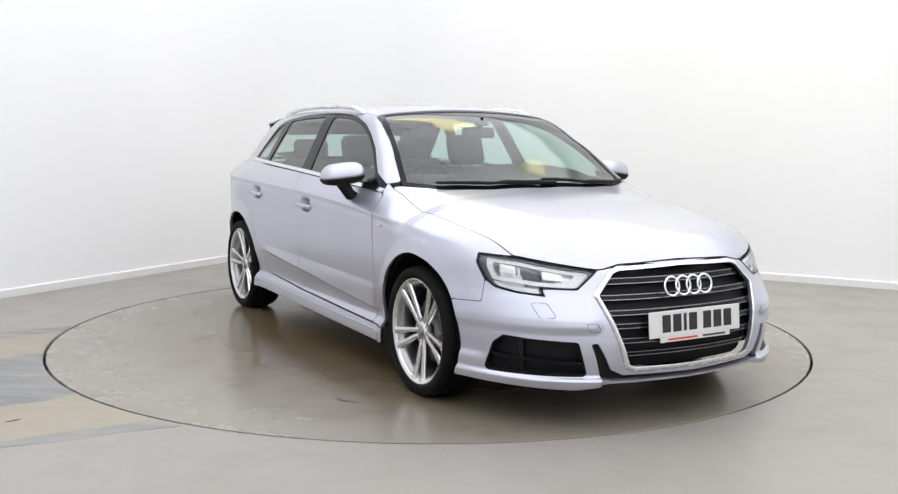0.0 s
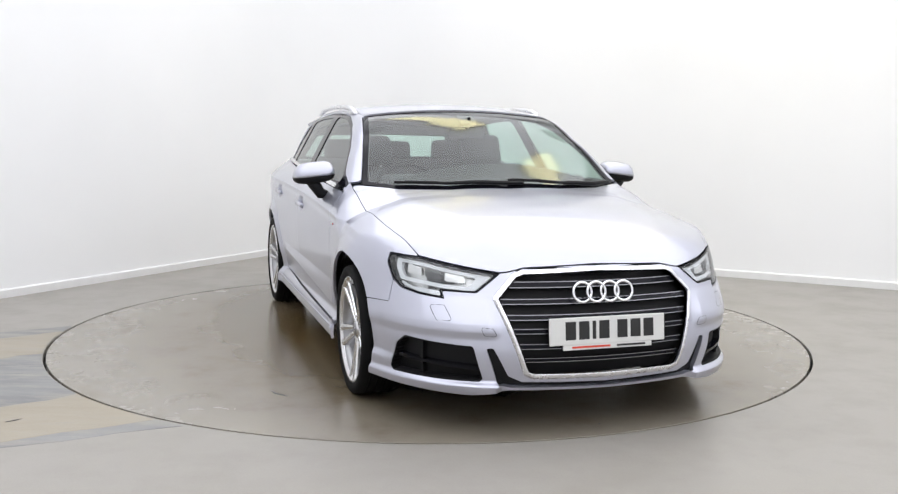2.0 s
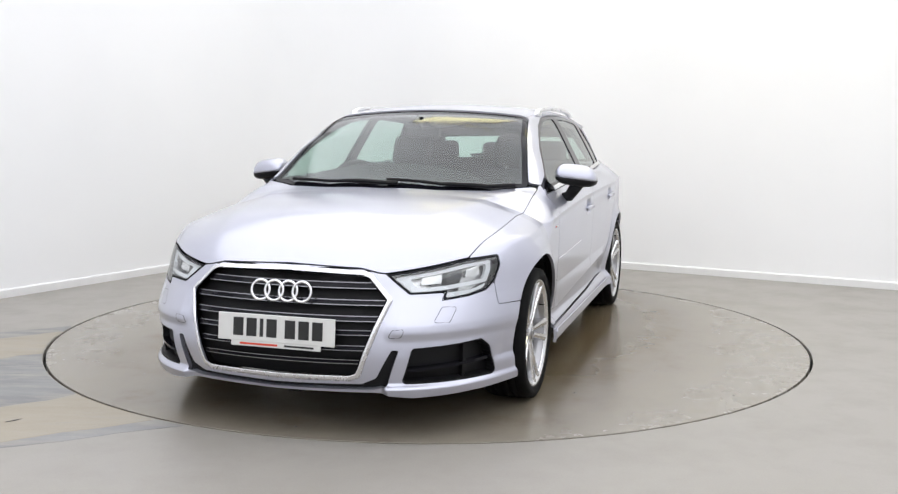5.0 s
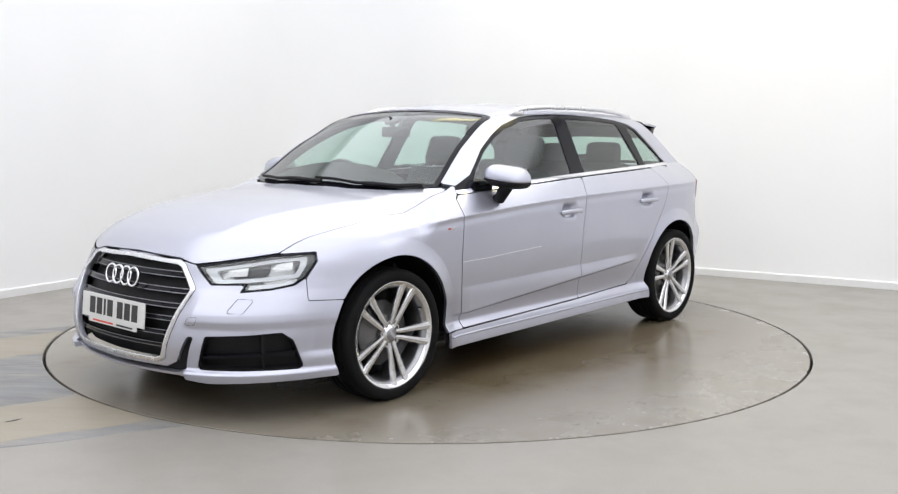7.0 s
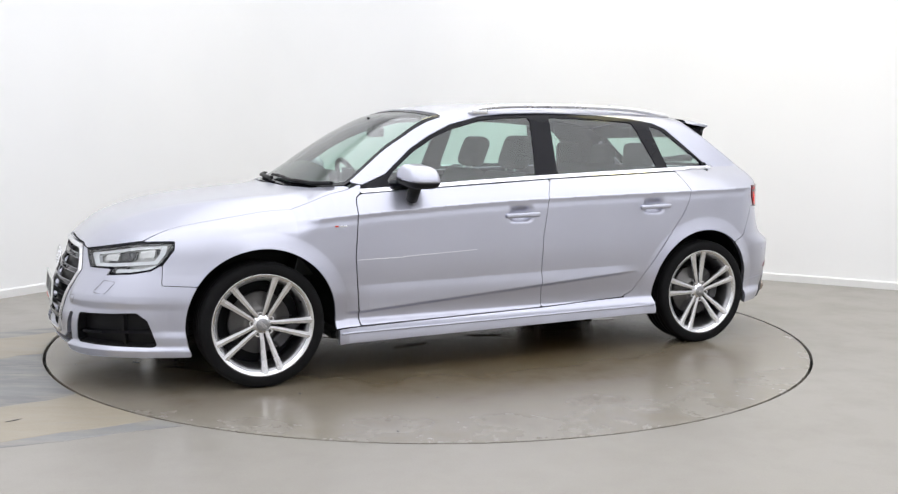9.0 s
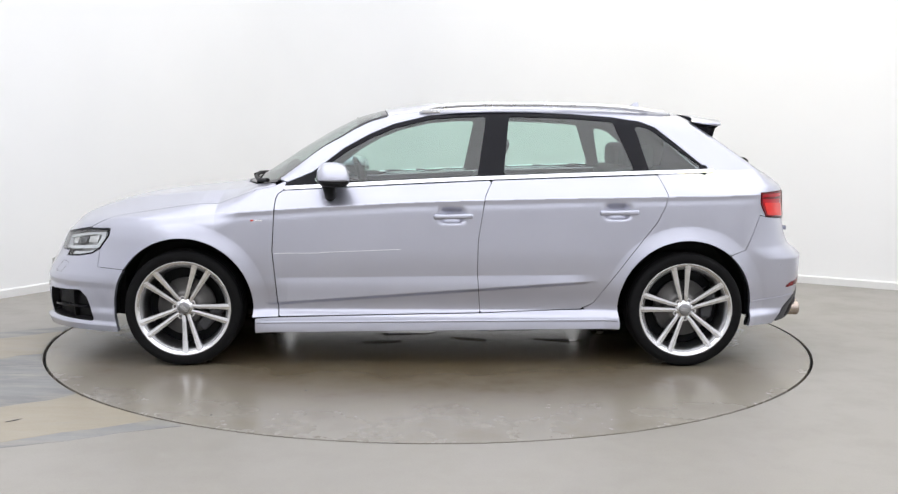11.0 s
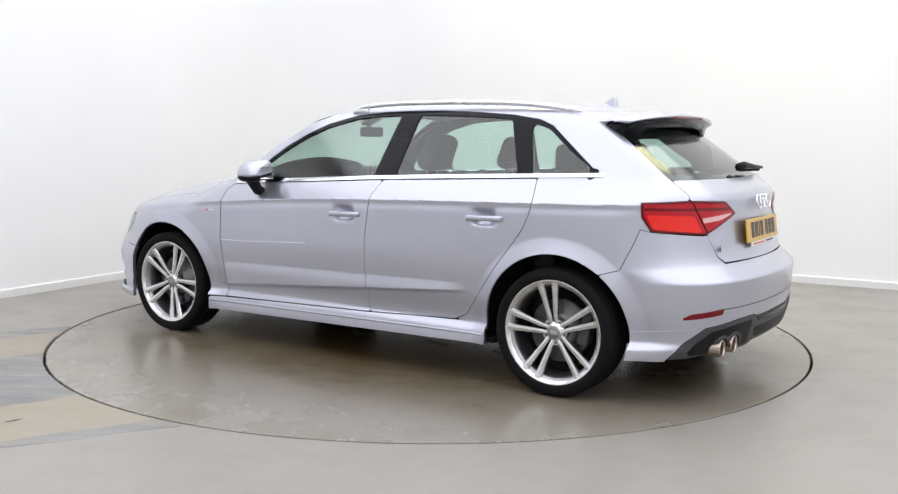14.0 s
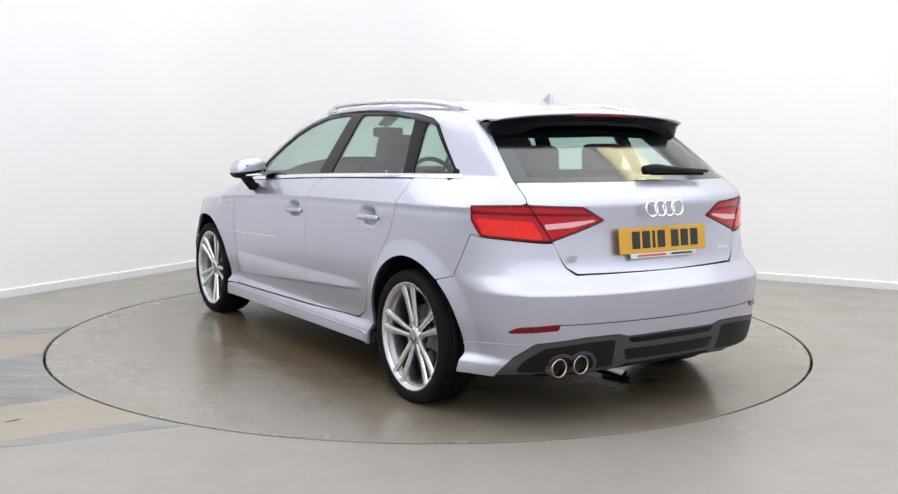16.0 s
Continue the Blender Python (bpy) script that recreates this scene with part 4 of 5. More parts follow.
    skin("rear_window_border", "rear", (-1.0, 1.0, 0.98, 1.33), 0.007,
         lambda s, z, p: np.maximum(np.maximum(np.maximum(gate(s, z, p, G), 1.022 - z), z - 1.31), -np.maximum(np.maximum(gate(s, z, p, 0.062), 1.045 - z), z - 1.25)), BLACK_GLOSS, car, "black glass border", lift=-0.008, flange=0)
    for sg in (1, -1):
        lens = skin("tail_lamp", "rear", (0.30, 1.0, 0.76, 0.95), 0.007, lambda s, z, p: poly(s, z, TAIL_LAMP) + 2 * G, RED_LENS, car, "red wrap-around tail lamp with clear bar", lift=0.003, flange=0.02, mirror=sg < 0)
        rims = lambda s, z, p: np.maximum(poly(s, z, TAIL_LAMP) + G, -poly(s, z, TAIL_LAMP) - 0.010)
        skin("dark_rim", "rear", (0.30, 1.0, 0.76, 0.95), 0.006, rims, RED_DARK, lens, "dark red lamp rim", lift=0.0045, flange=0.004, mirror=sg < 0)
        skin("dark_band", "rear", (0.30, 1.0, 0.76, 0.95), 0.006, lambda s, z, p: np.maximum(poly(s, z, TAIL_LAMP) + 0.012, np.abs(z - 0.888 - 0.02 * (s - 0.5)) - 0.006), RED_DARK, lens, "dark red band", lift=0.0045, flange=0.004, mirror=sg < 0)
        skin("glowing_field", "rear", (0.30, 1.0, 0.76, 0.95), 0.006, lambda s, z, p: soft_poly(s, z, [(0.615, 0.785), (0.662, 0.862), (0.885, 0.872), (0.852, 0.806)], 0.008), RED_GLOW, lens, "bright orange-red field", lift=0.0045, flange=0.004, mirror=sg < 0)
        skin("clear_bar", "rear", (0.30, 1.0, 0.76, 0.95), 0.005, lambda s, z, p: soft_poly(s, z, [(0.386, 0.860), (0.395, 0.866), (0.615, 0.850), (0.606, 0.828), (0.494, 0.836)], 0.003), CLEAR_BAR, lens, "pale clear bar", lift=0.005, flange=0.004, mirror=sg < 0)
        skin("lamp_seam", "rear", (0.30, 1.0, 0.76, 0.95), 0.004, lambda s, z, p: np.maximum(poly(s, z, TAIL_LAMP), np.abs(s - 0.578 - 0.65 * (z - 0.775)) - 0.0025), GAPDARK, lens, "", lift=0.0058, flange=0.004, mirror=sg < 0)
        skin("reflector", "rear", (0.5, 1.0, 0.38, 0.50), 0.006, lambda s, z, p: soft_poly(s, z, [(0.735, 0.412), (0.698, 0.436), (0.544, 0.451), (0.554, 0.424)], 0.005), RED_DARK, car, "slim red bumper reflector", lift=0.004, flange=0.01, mirror=sg < 0)

    DIFF = [(-0.1, 0.05), (-0.1, 0.385), (0.25, 0.380), (0.30, 0.393), (0.44, 0.390), (0.636, 0.368), (0.72, 0.303), (0.79, 0.222), (0.79, 0.05)]

    def rear_bumper(s, z, p):
        a = np.abs(s)
        d = in_bumper_r(a, z) + G
        d = np.maximum(d, -poly(a, z, DIFF) + 0.001)
        d = np.maximum(d, 0.215 - z)
        return np.maximum(d, arch(p[:, 0], z))
    skin("rear_bumper", "rear", (-1.2, 1.2, 0.18, 0.83), 0.009, rear_bumper, PAINT, car, flange=0.02)
    for sg in (1, -1):
        skin("bumper_step", "rear", (0.6, 1.1, 0.30, 0.40), 0.006, lambda s, z, p: np.maximum(np.maximum(np.abs(z - np.interp(s, [0.6, 0.65, 0.97, 1.05], [0.370, 0.366, 0.334, 0.326])) - 0.005, arch(p[:, 0], z)), np.maximum(s - 1.06, 0.645 - s)), PAINT, car, lift=0.004, flange=0.008, mirror=sg < 0)
    skin("bumper_groove", "rear", (-0.6, 0.6, 0.42, 0.47), 0.003, lambda s, z, p: np.maximum(np.abs(z - 0.447) - 0.0022, np.abs(s) - 0.555), DARK_GREY, car, "fine dark groove across the bumper", lift=0.0012, flange=0)
    diff = skin("diffuser", "rear", (-0.9, 0.9, 0.14, 0.42), 0.009, lambda s, z, p: np.maximum(poly(np.abs(s), z, DIFF) + 0.002, np.interp(np.abs(s), [0, 0.25, 0.3, 0.62, 0.80], [0.262, 0.258, 0.240, 0.240, 0.225]) - z), DARK_GREY, car, "dark grey lower diffuser", lift=0.004, flange=0.02)
    skin("diffuser_slot", "rear", (-0.4, 0.4, 0.20, 0.40), 0.006, lambda s, z, p: soft_poly(s, z, [(-0.255, 0.374), (0.255, 0.374), (0.235, 0.352), (-0.235, 0.352)], 0.006), BLACK_GLOSS, diff, "narrow black upper slot", lift=0.006, flange=0.01)
    skin("diffuser_slot", "rear", (-0.4, 0.4, 0.20, 0.40), 0.006, lambda s, z, p: soft_poly(s, z, [(-0.27, 0.325), (0.27, 0.325), (0.25, 0.276), (-0.25, 0.276)], 0.008), BLACK_PLASTIC, diff, "black mesh slot", lift=0.006, flange=0.01)
    for sg in (1, -1):
        skin("diffuser_pocket", "rear", (0.28, 0.8, 0.18, 0.42), 0.006, lambda s, z, p: soft_poly(s, z, [(0.315, 0.372), (0.44, 0.368), (0.60, 0.350), (0.665, 0.305), (0.715, 0.246), (0.32, 0.256)], 0.012), BLACK_PLASTIC, diff, "black pocket", lift=0.006, flange=0.01, mirror=sg < 0)
    hood = lambda s, z: np.minimum(np.hypot(s - 0.537, z - 0.268), np.hypot(s - 0.455, z - 0.276)) - 0.058
    skin("pipe_hood", "rear", (0.34, 0.66, 0.22, 0.36), 0.005, lambda s, z, p: np.maximum(np.maximum(hood(s, z), -hood(s, z) - 0.012), 0.243 - z), DARK_GREY, diff, "dark grey rim round the tail pipes", lift=0.012, flange=0.012)


build_body()
# ---- wheels ----
def build_wheel():
    """A left wheel round its own centre, its face to +y."""
    v, f = lathe([(0.208, -0.095), (0.224, -0.105), (0.236, -0.108), (0.236, -0.10), (0.214, -0.085), (0.206, 0.0), (0.212, 0.055), (0.222, 0.082), (0.228, 0.084)], 72)
    wheel = part("wheel", v, f, BARREL, car, "five twin-spoke alloy wheel with low black tyre", True)
    v, f = lathe([(0.222, 0.068), (0.226, 0.082), (0.232, 0.089), (0.240, 0.094), (0.246, 0.098), (0.250, 0.096), (0.249, 0.088), (0.242, 0.080), (0.232, 0.066)], 96, close=True)
    part("rim_lip", v, f, ALLOY, wheel, "polished alloy rim lip", True)
    v, f = lathe([(0.214, 0.050), (0.217, 0.058), (0.222, 0.058), (0.222, 0.048)], 96, close=True)
    part("rim_ring", v, f, SATIN, wheel, "bright inner rim ring", True)
    prof = [(0.243, 0.088), (0.249, 0.099), (0.260, 0.104), (0.275, 0.106), (0.289, 0.103), (0.297, 0.098), (0.302, 0.084), (0.3035, 0.066)]
    for g in (0.055, 0.018, -0.018, -0.055):
        prof += [(0.304, g + 0.006), (0.298, g + 0.004), (0.298, g - 0.004), (0.304, g - 0.006)]
    prof += [(0.3035, -0.07), (0.300, -0.09), (0.290, -0.107), (0.270, -0.112), (0.248, -0.105), (0.238, -0.09)]
    v, f = lathe(prof, 96)
    part("tyre", v, f, RUBBER, wheel, "low-profile black tyre", True)
    # twin spokes: two bars that draw together towards the hub, each with a ridged bright face
    for k in range(5):
        bm = bmesh.new()
        a = 2 * math.pi * k / 5
        for sg in (-1, 1):
            rows = []
            for r, off, w, face, deep in ((0.034, 0.0135, 0.0105, 0.064, 0.040), (0.070, 0.0158, 0.0125, 0.069, 0.050), (0.12, 0.0230, 0.0142, 0.074, 0.056),
                                          (0.17, 0.0300, 0.0162, 0.080, 0.056), (0.215, 0.0365, 0.0185, 0.087, 0.048), (0.236, 0.0400, 0.0205, 0.092, 0.022)):
                ring = []
                for du, dy in ((-w * 1.12, -deep), (-w, -0.007), (-w * 0.80, 0.0), (0.0, 0.0018), (w * 0.80, 0.0), (w, -0.007), (w * 1.12, -deep)):
                    t = off * sg + du
                    x, z = r * math.cos(a) - t * math.sin(a), r * math.sin(a) + t * math.cos(a)
                    ring.append(bm.verts.new((x, face + dy, z)))
                rows.append(ring)
            for p, q in zip(rows, rows[1:]):
                for i in range(7):
                    bm.faces.new((p[i], p[(i + 1) % 7], q[(i + 1) % 7], q[i]))
            bm.faces.new(rows[0])
            bm.faces.new(rows[-1][::-1])
        bpart("twin_spoke", bm, ALLOY, wheel)
    v, f = lathe([(0.0001, 0.074), (0.020, 0.074), (0.031, 0.072), (0.034, 0.068), (0.046, 0.064), (0.050, 0.058), (0.052, 0.02)], 40)
    part("hub", v, f, ALLOY, wheel, "", True)
    v, f = lathe([(0.0001, 0.079), (0.022, 0.078), (0.030, 0.075), (0.031, 0.070)], 32)
    cap = part("hub_cap", v, f, CAP, wheel, "grey hub cap with four small rings", True)
    for i in range(4):
        v, f = lathe([(0.0065, -0.001), (0.0065, 0.001), (0.0082, 0.001), (0.0082, -0.001)], 20, close=True)
        part("ring", [(x + (i - 1.5) * 0.0105, y + 0.0795, z) for x, y, z in v], f, CHROME, cap)
    for k in range(5):
        a = 2 * math.pi * (k + 0.5) / 5
        v, f = lathe([(0.0001, 0.064), (0.008, 0.064), (0.0095, 0.062), (0.0095, 0.03)], 12)
        part("wheel_bolt", [(x + 0.047 * math.cos(a), y, z + 0.047 * math.sin(a)) for x, y, z in v], f, IRON, wheel)
        v, f = lathe([(0.0105, 0.060), (0.0105, 0.0665), (0.0165, 0.0665), (0.0175, 0.05)], 16)
        part("bolt_well", [(x + 0.047 * math.cos(a), y, z + 0.047 * math.sin(a)) for x, y, z in v], f, SATIN, wheel)
    v, f = lathe([(0.06, 0.035), (0.085, 0.035), (0.088, 0.015), (0.150, 0.015), (0.152, -0.008), (0.06, -0.008)], 64)
    part("brake_disc", v, f, IRON, wheel, "grey iron brake disc", True)
    bm = bmesh.new()
    box(bm, (-0.13, 0.0, 0.05), (0.06, 0.075, 0.16), 0.014)
    bpart("brake_caliper", bm, DARK_GREY, wheel)
    v, f = lathe([(0.0001, -0.06), (0.21, -0.06), (0.21, -0.07), (0.0001, -0.07)], 40)
    part("dust_shield", v, f, BLACK_PLASTIC, wheel)
    v, f = lathe([(0.0001, 0.012), (0.003, 0.012), (0.003, -0.012), (0.0001, -0.012)], 8)
    part("valve", [(x + 0.212 * math.cos(1.9), y + 0.075, z + 0.212 * math.sin(1.9)) for x, y, z in v], f, BLACK_PLASTIC, wheel)
    return wheel


WHEEL_Z = 0.304
wheel = build_wheel()
wheel.matrix_basis = pose(1.3185, 0.780, WHEEL_Z, 0, -43, 0)
copy_thing(wheel, pose(-1.3185, 0.776, WHEEL_Z, 0, -10, 0))
copy_thing(wheel, pose(1.3185, -0.780, WHEEL_Z, 0, 18, 180))
copy_thing(wheel, pose(-1.3185, -0.776, WHEEL_Z, 0, -8, 180))


# ---- underbody, arch liners and the dark lining behind the panels ----
def build_inside():
    for sx in (1.3185, -1.3185):
        for sg in (1, -1):
            vs, fs = [], []
            n = 28
            for i in range(n + 1):
                a = math.radians(-8) + math.radians(196) * i / n
                px = sx + 0.372 * math.cos(a)
                for y in (0.50, min(0.85, float(HALF(np.array([px]))[0]) - 0.03)):
                    vs.append((px, sg * y, 0.312 + 0.372 * math.sin(a)))
            for i in range(n):
                fs.append((2 * i, 2 * i + 1, 2 * i + 3, 2 * i + 2))
            c = len(vs)
            vs.append((sx, sg * 0.50, 0.312))
            fs += [(c, 2 * i, 2 * i + 2) for i in range(n)]
            part("arch_liner", vs, fs, BLACK_PLASTIC, car, "black wheel arch liner")
    skin("door_lining", "side", (-1.95, 1.95, 0.20, 0.96), 0.03,
         lambda u, v, p: np.maximum(np.maximum(np.maximum(v - BELT(u) + 0.03, 0.2 - v), arch(u, v) + 0.02), np.maximum(u - 1.8, -1.85 - u)), DASH, car, "dark inner lining", lift=-0.035, flange=0, both=True)
    skin("front_carrier", "front", (-1.0, 1.0, 0.16, 0.66), 0.03, lambda s, z, p: np.maximum(np.interp(np.abs(s), [0, 0.36, 0.41, 1.0], [0.195, 0.20, 0.25, 0.25]) - z, arch(p[:, 0], z)), BLACK_PLASTIC, car, "dark carrier behind the bumper", lift=-0.11, flange=0)
    skin("rear_carrier", "rear", (-1.0, 1.0, 0.20, 0.99), 0.03, lambda s, z, p: np.maximum(0.2 - z, arch(p[:, 0], z)), BLACK_PLASTIC, car, "dark carrier behind the bumper", lift=-0.05, flange=0)
    skin("bonnet_lining", "top", (0.86, 2.0, -0.7, 0.7), 0.03, lambda u, v, p: np.maximum(0.92 - u - 0.2 * (0.7 - np.abs(v)), np.abs(v) - 0.69), BLACK_PLASTIC, car, "dark bonnet lining", lift=-0.03, flange=0)
    skin("headliner", "top", (-1.5, 0.34, -0.56, 0.56), 0.04, lambda u, v, p: np.maximum(np.abs(v) - 0.55, np.maximum(u - 0.28, -1.42 - u)), HEADLINER, car, "pale grey headliner", lift=-0.025, flange=0)

    def pillars(u, v, p):
        d = np.maximum(BELT(u) - v, 0.53 - p[:, 1])
        for g in (G_FRONT, G_REAR, G_QUART):
            d = np.maximum(d, -soft_poly(u, v, g, 0.018) + 0.004)
        ws = np.interp(u, [0.25, 0.32, 0.50, 0.75, 0.95], [0.575, 0.590, 0.625, 0.690, 0.745])
        d = np.maximum(d, np.where(u > 0.27, ws - p[:, 1], -1))
        return np.maximum(d, np.maximum(u - 0.85, -1.55 - u))
    skin("pillar_trim", "side", (-1.7, 0.9, 0.9, 1.38), 0.02, pillars, PAD, car, "dark pillar trim", lift=-0.02, flange=0.0, both=True)
    bm = bmesh.new()
    box(bm, (0.0, 0, 0.20), (1.88, 1.50, 0.04), 0.01)
    box(bm, (1.36, 0, 0.215), (0.92, 0.90, 0.03), 0.01)
    box(bm, (-1.45, 0, 0.23), (1.05, 0.96, 0.04), 0.01)
    box(bm, (1.88, 0, 0.222), (0.24, 0.80, 0.02), 0.008)
    box(bm, (-1.80, 0, 0.262), (0.30, 1.06, 0.05), 0.01)
    bpart("underbody", bm, BLACK_PLASTIC, car, "black underbody trays")
    for sg in (1, -1):
        v, f = tube([(1.3185, sg * 0.1, 0.30), (1.3185, sg * 0.66, 0.30)], 0.03)
        part("drive_shaft", v, f, IRON, car)


def build_cabin():
    def seat(x, y, w, lean, high):
        ob_parts = []
        bm = bmesh.new()
        vs = box(bm, (0, 0, 0), (0.50, w, 0.15), 0.05, segments=3)
        cushion = bpart("seat", bm, PAD, car, "dark cloth seat with backrest", smooth=True)
        cushion.matrix_basis = pose(x + 0.26, y, 0.46, 0, -6, 0)
        bm = bmesh.new()
        for zc, ww, hh in ((0.14, w, 0.36), (0.38, w * 0.94, 0.24)):
            box(bm, (0, 0, zc), (0.13, ww, hh), 0.05, segments=3)
        back = bpart("backrest", bm, PAD, cushion, smooth=True)
        back.matrix_basis = pose(-0.27, 0, 0.10, 0, -lean + 6, 0)
        bm = bmesh.new()
        vs = box(bm, (0, 0, 0), (0.10, 0.26, 0.20), 0.045, segments=4)
        head = bpart("headrest", bm, PAD, cushion, smooth=True)
        head.matrix_basis = pose(-0.27, 0, 0.10, 0, -lean + 6, 0) @ pose(0.005, 0, high)
        for s in (-1, 1):
            v, f = tube([(-0.0, s * 0.05, -0.18), (0, s * 0.05, -0.05)], 0.006, 8)
            rod = part("headrest_rod", v, f, SATIN, cushion)
            rod.matrix_basis = head.matrix_basis.copy()
        return cushion
    seat(-0.10, 0.36, 0.50, 20, 0.62)
    seat(-0.16, -0.36, 0.50, 22, 0.62)
    # rear bench
    bm = bmesh.new()
    box(bm, (-0.82, 0, 0.46), (0.50, 1.24, 0.16), 0.05, segments=3)
    bench = bpart("rear_bench", bm, PAD, car, "dark cloth rear bench", smooth=True)
    bm = bmesh.new()
    box(bm, (-1.13, 0, 0.76), (0.13, 1.24, 0.56), 0.05, Matrix.Identity(4), 3)
    bpart("backrest", bm, PAD, bench, smooth=True)
    for y, h in ((0.40, 1.10), (-0.40, 1.10), (0.01, 1.09)):
        bm = bmesh.new()
        box(bm, (-1.17, y, h), (0.09, 0.25 if y > 0.1 or y < -0.1 else 0.20, 0.15), 0.04, segments=3)
        bpart("headrest", bm, PAD, bench, smooth=True)
    # parcel shelf
    bm = bmesh.new()
    box(bm, (-1.50, 0, 0.965), (0.58, 1.10, 0.025), 0.008)
    bpart("parcel_shelf", bm, PAD, car, "dark parcel shelf")
    # dashboard
    prof = [(1.02, 0.83), (0.96, 0.885), (0.85, 0.925), (0.70, 0.945), (0.62, 0.93), (0.60, 0.86), (0.66, 0.74), (0.68, 0.5), (1.1, 0.5)]
    vs, fs = [], []
    for y in (-0.63, 0.63):
        vs += [(x, y, z) for x, z in prof]
    n = len(prof)
    fs += [(i, (i + 1) % n, n + (i + 1) % n, n + i) for i in range(n)] + [tuple(range(n - 1, -1, -1)), tuple(range(n, 2 * n))]
    dash = part("dashboard", vs, fs, DASH, car, "dark soft-grained dashboard")
    bm = bmesh.new()
    box(bm, (0.66, -0.37, 0.965), (0.16, 0.36, 0.07), 0.03, segments=3)
    bpart("instrument_hood", bm, DASH, dash, smooth=True)
    for y in (-0.60, -0.10, 0.12, 0.60):
        v, f = lathe([(0.028, 0.0), (0.040, 0.004), (0.044, 0.0), (0.040, -0.01)], 24, "x")
        part("air_vent", [(x + 0.603, yy + y, z + 0.89) for x, yy, z in v], f, SATIN, dash)
    bm = bmesh.new()
    box(bm, (0.59, 0.0, 0.965), (0.012, 0.20, 0.11), 0.005)
    bpart("display_screen", bm, BLACK_GLOSS, dash, "slim dark display screen")
    # steering wheel
    v, f = lathe([(0.182 + 0.015 * math.cos(k * math.pi / 5), 0.015 * math.sin(k * math.pi / 5)) for k in range(10)], 48, "x", close=True)
    wheel_rim = part("steering_wheel", v, f, BLACK_PLASTIC, car, "black leather steering wheel on the right", True)
    wheel_rim.matrix_basis = pose(0.44, -0.368, 0.885, 0, 22, 0)
    bm = bmesh.new()
    box(bm, (0.03, 0, -0.005), (0.06, 0.13, 0.11), 0.025, segments=3)
    box(bm, (0.02, 0, 0.0), (0.02, 0.34, 0.035), 0.008)
    box(bm, (0.02, 0, -0.10), (0.02, 0.04, 0.14), 0.008)
    box(bm, (0.12, 0, 0), (0.2, 0.08, 0.08), 0.02)
    bpart("steering_hub", bm, BLACK_PLASTIC, wheel_rim, smooth=True)
    # inner mirror
    bm = bmesh.new()
    box(bm, (0.42, 0.0, 1.228), (0.035, 0.21, 0.062), 0.014, segments=3)
    mirror = bpart("inner_mirror", bm, BLACK_PLASTIC, car, "dark inner rear-view mirror", smooth=True)
    v, f = tube([(0.43, 0, 1.25), (0.47, 0, 1.285), (0.46, 0, 1.31)], 0.012)
    part("mirror_foot", v, f, BLACK_PLASTIC, mirror)
    bm = bmesh.new()
    box(bm, (0.42, 0, 1.298), (0.11, 0.09, 0.025), 0.01, pose(0, 0, 0, 0, 24, 0))
    bpart("sensor_housing", bm, BLACK_PLASTIC, mirror)


